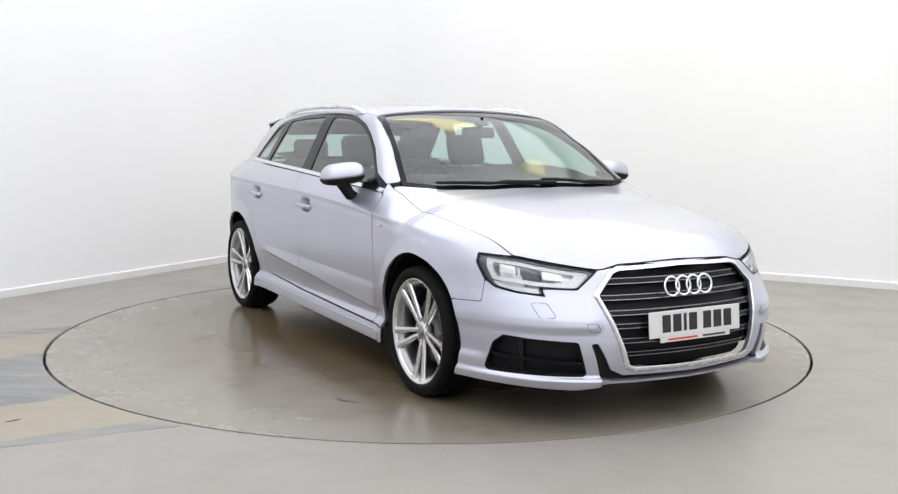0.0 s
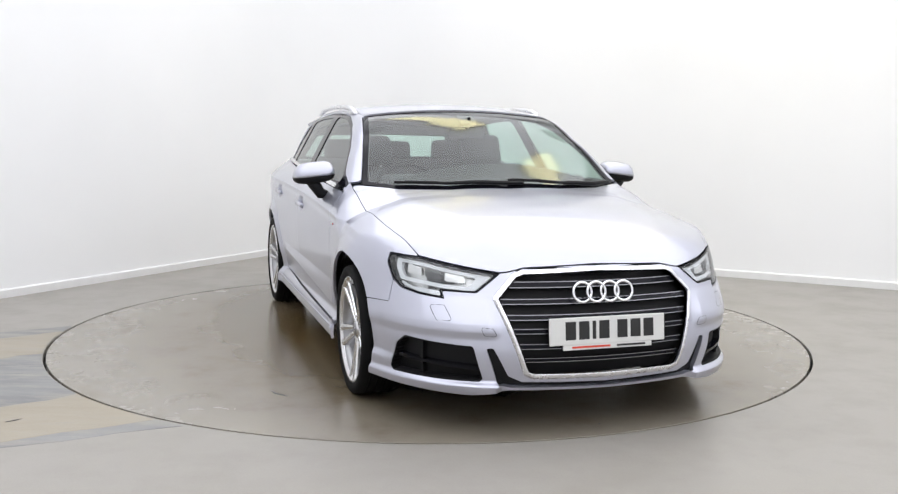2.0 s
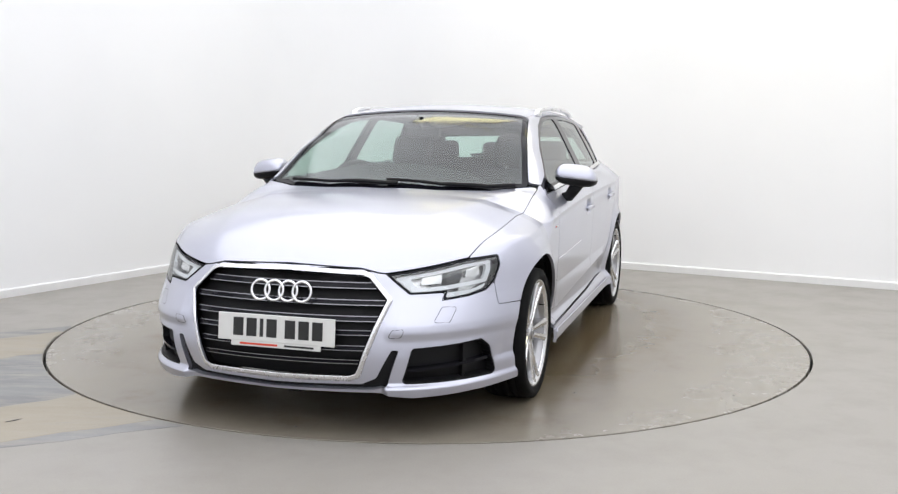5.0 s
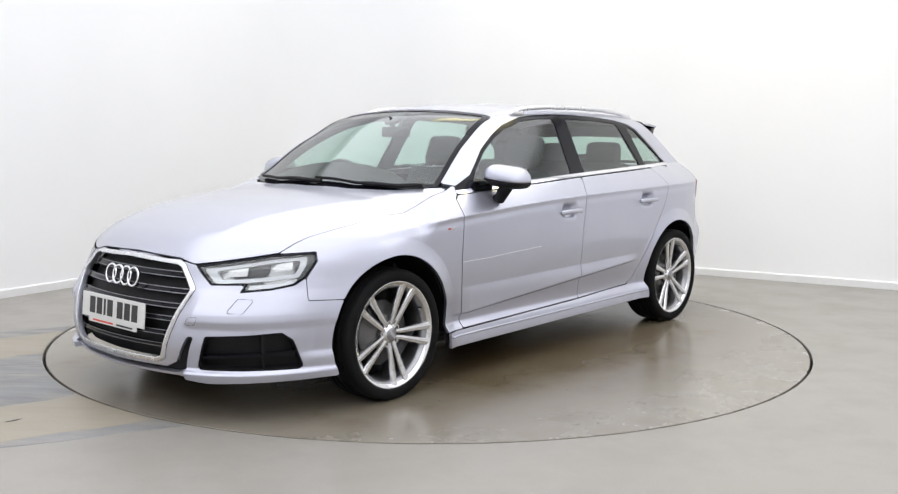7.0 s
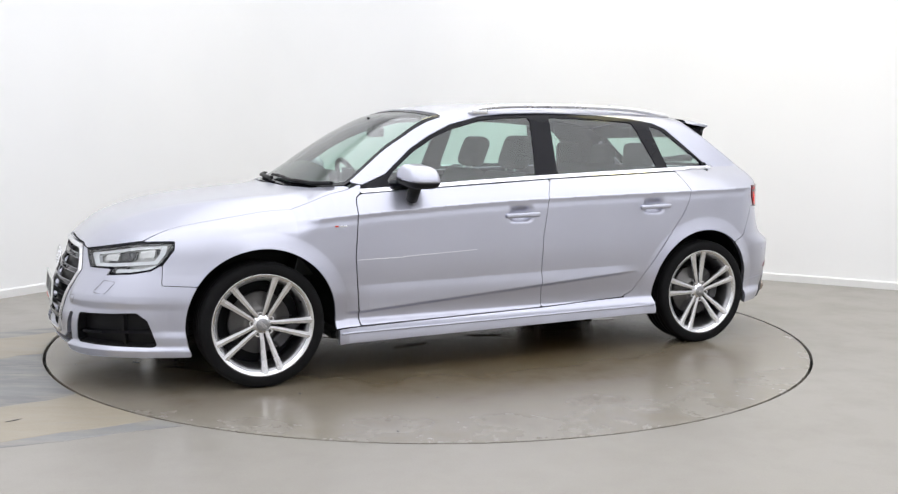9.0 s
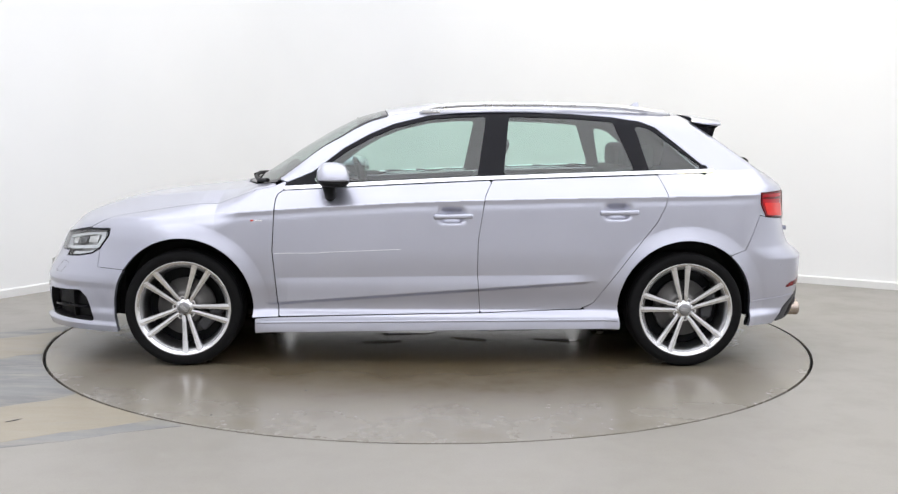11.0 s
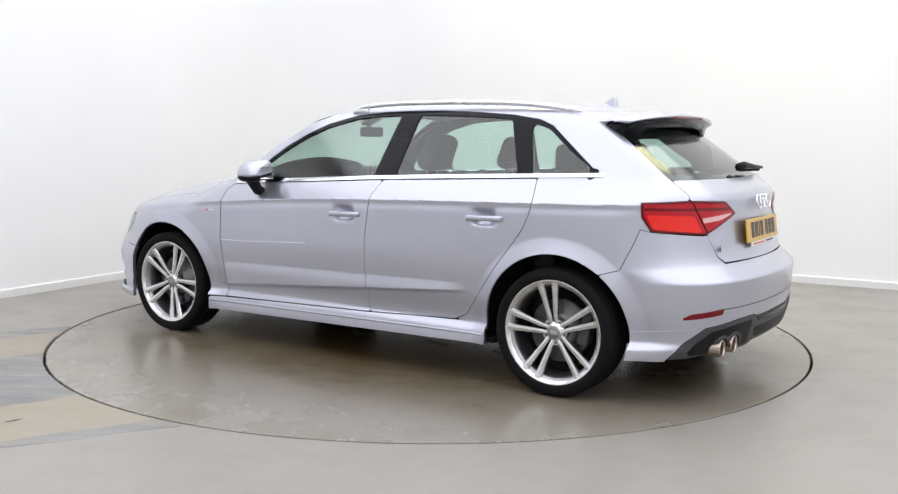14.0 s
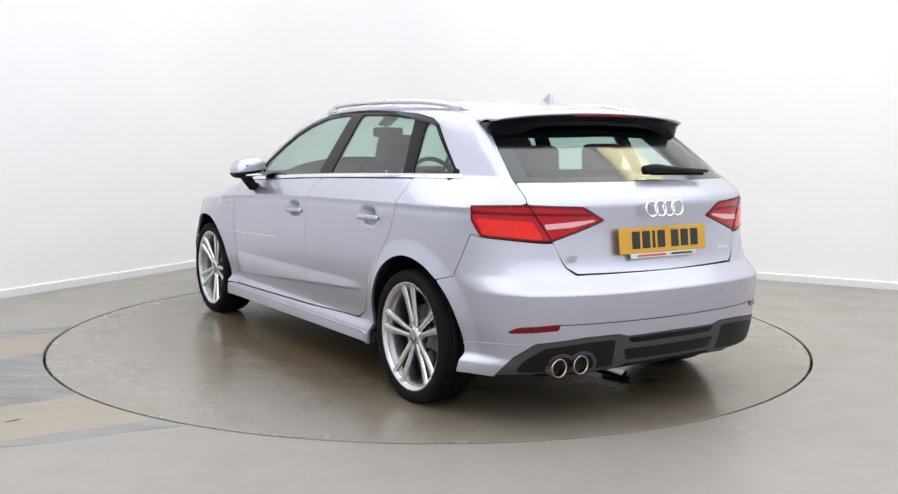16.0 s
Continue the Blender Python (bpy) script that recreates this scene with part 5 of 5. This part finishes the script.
# ---- outer fittings ----
def build_fittings():
    Y = lambda x, z: float(side(np.array([x]), np.array([z]))[0])
    T = lambda x, y: float(top(np.array([x]), np.array([y]))[0])
    for sg in (1, -1):
        # door mirror
        def shell(lo, hi):
            vs, fs = [], []
            nu, nv = 28, 12
            for j in range(nv + 1):
                b = lo + (hi - lo) * j / nv
                for i in range(nu):
                    a = 2 * math.pi * i / nu
                    c, s = math.cos(a), math.sin(a)
                    r = math.cos(b) ** 0.5
                    px = 0.083 * math.copysign(abs(c) ** 0.65, c) * r
                    py = 0.108 * math.copysign(abs(s) ** 0.55, s) * r
                    pz = 0.074 * math.sin(b) if b > 0 else 0.040 * math.sin(b)
                    px += -0.16 * (py) * 1.0 + 0.02
                    pz += 0.12 * -py
                    vs.append((0.515 + px, sg * (0.905 + py), 0.990 + pz))
            for j in range(nv):
                for i in range(nu):
                    f = (j * nu + i, j * nu + (i + 1) % nu, (j + 1) * nu + (i + 1) % nu, (j + 1) * nu + i)
                    fs.append(f if sg > 0 else f[::-1])
            fs.append(tuple(range(nv * nu, nv * nu + nu)) if sg > 0 else tuple(range(nv * nu + nu - 1, nv * nu - 1, -1)))
            fs.append(tuple(range(nu - 1, -1, -1)) if sg > 0 else tuple(range(nu)))
            return vs, fs
        v, f = shell(0.0, 1.5)
        mir = part("door_mirror", v, f, PAINT, car, "silver door mirror on a black foot", True)
        v, f = shell(-1.5, -0.02)
        part("mirror_base", v, f, BLACK_PLASTIC, mir, "black lower mirror shell", True)
        bm = bmesh.new()
        box(bm, (0.462, sg * 0.893, 0.995), (0.006, 0.12, 0.066), 0.002, pose(0, 0, 0, 0, 0, sg * 9))
        bpart("mirror_glass", bm, CHROME, mir, "mirror glass")
        v, f = tube([(0.555, sg * 0.925, 0.972), (0.555, sg * 0.895, 0.93), (0.552, sg * 0.870, 0.895), (0.55, sg * 0.835, 0.888)], [0.034, 0.032, 0.030, 0.022], 12)
        part("mirror_foot", v, f, BLACK_PLASTIC, mir, "", True)
        # handles
        for x0, z0 in ((-0.083, 0.794), (-0.949, 0.819)):
            bm = bmesh.new()
            y0 = Y(x0 + 0.09, z0)
            box(bm, (0, 0, 0), (0.205, 0.020, 0.026), 0.009, segments=3)
            for q in bm.verts:
                q.co.y -= 0.5 * q.co.x ** 2
            h = bpart("door_handle", bm, PAINT, car, "silver pull door handle", smooth=True)
            yaw = math.degrees(math.atan2(Y(x0 + 0.09, z0) - Y(x0 - 0.09, z0), 0.18))
            h.matrix_basis = pose(x0, sg * (0.5 * (Y(x0 + 0.09, z0) + Y(x0 - 0.09, z0)) + 0.012), z0, 0, 1.4, sg * yaw) @ Matrix.Diagonal((1, sg, 1, 1))
            for e in (-0.085, 0.085):
                bm = bmesh.new()
                box(bm, (e, -0.018, 0), (0.022, 0.030, 0.018), 0.004)
                bpart("handle_foot", bm, PAINT, h)
        # roof rail
        xs = [0.095, 0.05, 0.0, -0.12, -0.253, -0.562, -0.865, -1.0, -1.103, -1.2, -1.285]
        zs = [1.350, 1.370, 1.383, 1.393, 1.399, 1.402, 1.397, 1.390, 1.380, 1.366, 1.350]
        ry = curve(xs, [0.575, 0.580, 0.583, 0.585, 0.585, 0.578, 0.565, 0.556, 0.548, 0.54, 0.53])
        v, f = tube([(x, sg * float(ry(np.array([x]))[0]), z - 0.019) for x, z in zip(xs, zs)], [0.010] + [0.015] * 9 + [0.010], 10, 0.9)
        rail = part("roof_rail", v, f, SATIN, car, "satin aluminium roof rail", True)
        for x in (0.03, -1.2):
            bm = bmesh.new()
            box(bm, (x, sg * float(ry(np.array([x]))[0]), 1.343), (0.10, 0.026, 0.03), 0.01)
            bpart("rail_foot", bm, SATIN, rail)
        # small wing badge: a red and a silver bar
        for x, w, m in ((0.955, 0.016, RED_INK), (0.922, 0.040, CHROME)):
            bm = bmesh.new()
            box(bm, (x, sg * (Y(x, 0.767) + 0.002), 0.767), (w, 0.003, 0.008), 0.001)
            bpart("wing_badge", bm, m, car, "small red and silver wing badge")
    # fine scratch on the left front door
    pts = [(x, Y(x, 0.6) + 0.0002, 0.592 + 0.028 * ((0.85 - x) / 0.65) + 0.004 * math.sin(9 * x) * (x > 0.6)) for x in np.linspace(0.845, 0.19, 40)]
    v, f = tube(pts, 0.0018, 5)
    part("scratch", v, f, SCRATCH, car, "thin pale scratch along the door")

    # aerial
    vs, fs = [], []
    prof = [(-1.12, 1.380), (-1.165, 1.390), (-1.205, 1.418), (-1.224, 1.420), (-1.236, 1.36)]
    bm = bmesh.new()
    a = [bm.verts.new((x, -0.016 if i in (0, 4) else -0.006, z)) for i, (x, z) in enumerate(prof)]
    b = [bm.verts.new((x, 0.016 if i in (0, 4) else 0.006, z)) for i, (x, z) in enumerate(prof)]
    bm.faces.new(a)
    bm.faces.new(b[::-1])
    for i in range(5):
        bm.faces.new((a[i], b[i], b[(i + 1) % 5], a[(i + 1) % 5]))
    bpart("aerial", bm, PAINT, car, "silver shark-fin aerial")

    # roof spoiler, silver above and black below
    ys = np.linspace(-0.575, 0.575, 41)
    up, low = [], []
    for y in ys:
        q = abs(y) / 0.575
        xr = -1.630 + 0.075 * q ** 2.6
        z_tip = 1.322 - 0.028 * q ** 2 - 0.008 * q ** 8
        xf = -1.435 + 0.04 * q ** 4
        zf = T(xf, y) if q < 0.94 else T(xf, 0.94 * 0.575) - 0.02 * (q - 0.94) / 0.06
        up.append([(xf, y, zf + 0.0005), (xf * 0.6 + xr * 0.4, y, zf * 0.6 + z_tip * 0.4 + 0.004), (xr, y, z_tip), (xr - 0.002, y, z_tip - 0.006), (xr + 0.012, y, z_tip - 0.011)])
        drop = 0.046 + 0.050 * min(1.0, max(0.0, (q - 0.62) / 0.14))
        low.append([(xr + 0.012, y, z_tip - 0.010), (xr + 0.03, y, z_tip - 0.026), (xr + 0.045, y, z_tip - 0.036 - drop * 0.5), (xr + 0.11, y, z_tip - 0.05), (-1.43, y, zf - 0.03)])
    for name, rows, m, label in (("roof_spoiler", up, PAINT, "silver roof spoiler"), ("spoiler_underside", low, BLACK_GLOSS, "gloss black spoiler underside")):
        vs = [p for r in rows for p in r]
        k = len(rows[0])
        fs = [(i * k + j, (i + 1) * k + j, (i + 1) * k + j + 1, i * k + j + 1) for i in range(len(rows) - 1) for j in range(k - 1)]
        fs += [tuple(range(k)), tuple(range((len(rows) - 1) * k + k - 1, (len(rows) - 1) * k - 1, -1))]
        spoiler = part(name, vs, fs, m, car, label, True) if name == "roof_spoiler" else part(name, vs, fs, m, spoiler, label, True)
    bm = bmesh.new()
    box(bm, (-1.6285, 0, 1.308), (0.008, 0.40, 0.010), 0.002)
    bpart("brake_light", bm, RED_DARK, spoiler, "slim red high brake light")
    # number plates: characters stand as plain dark bars
    def plate(name, m, colour, label):
        bm = bmesh.new()
        box(bm, (0, 0, 0), (0.008, 0.52, 0.111), 0.003)
        ob = bpart(name, bm, colour, car, label)
        ob.matrix_basis = m
        x = -0.190
        for i in range(7):
            w = 0.016 if i == 2 else 0.046
            bm = bmesh.new()
            box(bm, (0.0045, x + w / 2, 0.002), (0.0015, w, 0.074), 0.0005)
            bpart("character_bar", bm, INK, ob)
            x += w + (0.014 if i != 3 else 0.036)
        bm = bmesh.new()
        box(bm, (-0.001, 0, -0.064), (0.006, 0.40, 0.026), 0.002)
        strip = bpart("dealer_strip", bm, PLATE_W, ob, "white strip with a red and a dark bar")
        for y, w, mm in ((-0.075, 0.17, RED_INK), (0.105, 0.13, INK)):
            bm = bmesh.new()
            box(bm, (0.0025, y, -0.066), (0.001, w, 0.008))
            bpart("print_bar", bm, mm, strip)
        return ob
    plate("front_plate", pose(2.216, 0, 0.432, 0, -5, 0), PLATE_W, "white number plate with dark character bars")
    plate("rear_plate", pose(-2.021, 0, 0.772, 0, -7, 180), PLATE_Y, "yellow number plate with dark character bars")

    # four interlocked rings, front and rear
    def rings(m, r, w, parent, label):
        for i in range(4):
            v, f = lathe([(r + w * math.cos(k * math.pi / 4), 0.6 * w * math.sin(k * math.pi / 4)) for k in range(8)], 40, "x", close=True)
            ob = part("emblem_ring", v, f, CHROME, parent, label, True)
            ob.matrix_basis = m @ pose(0.002 * (i % 2), (i - 1.5) * r * 1.53, 0, 0, 4, 0)
    rings(pose(2.166, 0, 0.581, 0, -16, 0), 0.0405, 0.0058, car, "chrome emblem ring")
    rings(pose(-2.024, -0.0, 0.905, 0, 8, 0), 0.033, 0.0056, car, "chrome emblem ring")
    for y, w in ((0.455, 0.08), (-0.405, 0.095)):
        bm = bmesh.new()
        xg = float(tail(np.array([y]), np.array([0.709]))[0])
        box(bm, (xg - 0.002, y, 0.709), (0.004, w, 0.026 if y > 0 else 0.018), 0.001, pose(0, 0, 0, 0, 0, 12 if y > 0 else -10))
        bpart("model_badge", bm, CHROME, car, "small chrome model badge bar")
    # wipers
    for y0, y1 in ((0.66, 0.02), (0.09, -0.56)):
        arm = []
        for i in range(12):
            y = y0 + (y1 - y0) * i / 11
            base = float(np.interp(abs(y), [0, 0.3, 0.55, 0.72], [1.085, 1.06, 0.985, 0.880]))
            x = base - 0.012 - 0.03 * i / 11
            arm.append((x, y, T(x, y) + 0.014))
        v, f = tube(arm, [0.011] * 6 + [0.008] * 6, 8)
        w = part("windscreen_wiper", v, f, BLACK_PLASTIC, car, "black windscreen wiper")
        v, f = tube([(x - 0.012, y, z + 0.0) for x, y, z in arm[2:]], 0.005, 6)
        part("wiper_blade", v, f, RUBBER, w)
    bm = bmesh.new()
    prev = None
    for y in np.linspace(-0.62, 0.62, 29):   # black cowl between bonnet and screen
        base = float(np.interp(abs(y), [0, 0.3, 0.55, 0.72], [1.10, 1.075, 1.005, 0.905]))
        row = [bm.verts.new((base + 0.03, y, T(base + 0.03, y) - 0.022 - 0.05 * (y / 0.62) ** 4)), bm.verts.new((base - 0.05, y, T(base - 0.05, y) - 0.014 - 0.05 * (y / 0.62) ** 4))]
        if prev:
            bm.faces.new((prev[0], row[0], row[1], prev[1]))
        prev = row
    bpart("cowl", bm, BLACK_PLASTIC, car, "black cowl under the wipers")
    v, f = tube([(-1.895, 0.005, 1.066), (-1.90, -0.06, 1.075), (-1.905, -0.2, 1.066), (-1.895, -0.40, 1.058)], [0.021, 0.020, 0.013, 0.007], 10)
    rw = part("rear_wiper", v, f, BLACK_PLASTIC, car, "black rear wiper", True)
    v, f = tube([(-1.885, -0.05, 1.050), (-1.885, -0.38, 1.046)], 0.007, 8)
    part("wiper_blade", v, f, RUBBER, rw)
    # twin exhaust
    for y in (0.575, 0.480):
        v, f = lathe([(0.038, 0.12), (0.040, -0.03), (0.0405, -0.036), (0.038, -0.039), (0.034, -0.036), (0.033, -0.03), (0.032, 0.09)], 32, "x")
        pipe = part("exhaust_pipe", [(x - 1.985 + (-0.006 if y > 0.5 else -0.030), yy + y, z + (0.268 if y > 0.5 else 0.276)) for x, yy, z in v], f, PIPE, car, "round steel exhaust tail pipe", True)
        # near-black disc closing the pipe a little way in
        v, f = lathe([(0.0001, 0.03), (0.034, 0.03)], 24, "x")
        part("pipe_inside", [(x - 1.985 + (-0.006 if y > 0.5 else -0.030), yy + y, z + (0.268 if y > 0.5 else 0.276)) for x, yy, z in v], f, PIPE_BLACK, pipe)
    # parking sensors in the rear bumper
    for s0 in (0.3, 0.78):
        for sg in (1, -1):
            skin("parking_sensor", "rear", (s0 - 0.02, s0 + 0.02, 0.515, 0.555), 0.003, lambda s, z, p: np.hypot(s - s0, z - 0.535) - 0.010, PAINT, car, lift=0.002, flange=0.002, mirror=sg < 0)


# ---- water and dirt on the turntable; these turn with it ----
def build_wet():
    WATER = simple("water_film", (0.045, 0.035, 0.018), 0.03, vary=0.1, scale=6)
    rng = random.Random(4)
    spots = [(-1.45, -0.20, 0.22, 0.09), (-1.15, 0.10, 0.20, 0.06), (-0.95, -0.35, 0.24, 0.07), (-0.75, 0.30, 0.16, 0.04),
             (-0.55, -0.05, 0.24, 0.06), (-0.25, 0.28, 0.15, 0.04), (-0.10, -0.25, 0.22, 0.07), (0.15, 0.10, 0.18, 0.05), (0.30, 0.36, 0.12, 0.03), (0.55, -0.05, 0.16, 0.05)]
    for i, (cx, cy, rx, ry) in enumerate(spots):
        ring, turn = [], rng.uniform(-0.3, 0.3)
        for k in range(18):
            a = 2 * math.pi * k / 18
            r = rng.uniform(0.55, 1.1)
            u, v = rx * r * math.cos(a), ry * r * math.sin(a)
            ring.append((cx + u * math.cos(turn) - v * math.sin(turn), cy + u * math.sin(turn) + v * math.cos(turn)))
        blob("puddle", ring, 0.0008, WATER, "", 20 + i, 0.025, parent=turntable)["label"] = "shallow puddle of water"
    for x0, y0, x1, y1 in ((1.17, -1.15, 1.29, -1.09),):
        v, f = tube([(x0, y0, 0.001), ((x0 + x1) / 2, (y0 + y1) / 2 - 0.015, 0.001), (x1, y1, 0.001)], [0.002, 0.007, 0.002], 6, 0.3)
        part("dirt_streak", v, f, INK, turntable, "dark streak of dirt")
    rng = random.Random(9)
    for i in range(26):
        a, r = rng.uniform(0, 6.28), rng.uniform(0.9, 2.15)
        q = rng.uniform(0.003, 0.008)
        v, f = lathe([(0.0001, q * 0.4), (q, 0.0005)], 6, "z")
        part("dirt_speck", [(x * rng.uniform(0.6, 1.6) + r * math.cos(a), y + r * math.sin(a), z) for x, y, z in v], f, INK, turntable)


build_inside()
build_cabin()
build_fittings()
build_wet()
# ---- what moves: the turntable turns, and the car on it ----
TURN = [(0.0, -28.87), (0.25, -28.77), (0.5, -28.2), (1.0, -26.05), (1.5, -22.4), (2.0, -17.0), (2.5, -11.1), (3.0, -5.2), (3.5, 0.75), (4.0, 6.7), (4.5, 12.66),
        (5.0, 18.6), (6.25, 33.4), (7.5, 48.1), (8.0, 54.0), (8.5, 59.92), (9.0, 65.83), (10.25, 80.55), (11.5, 95.2), (12.0, 101.05), (12.5, 106.9), (13.0, 112.76),
        (13.5, 118.62), (14.0, 124.48), (14.5, 130.33), (15.0, 136.18), (15.5, 142.05), (16.0, 147.95)]


def motions():
    walk(turntable, [(t, pose(0, 0, 0, 0, 0, -90 - a)) for t, a in TURN])
    walk(car, [(t, pose(0, 0, 0, 0, 0, -90 - a) @ pose(-0.017, 0.082, 0.0)) for t, a in TURN])


motions()
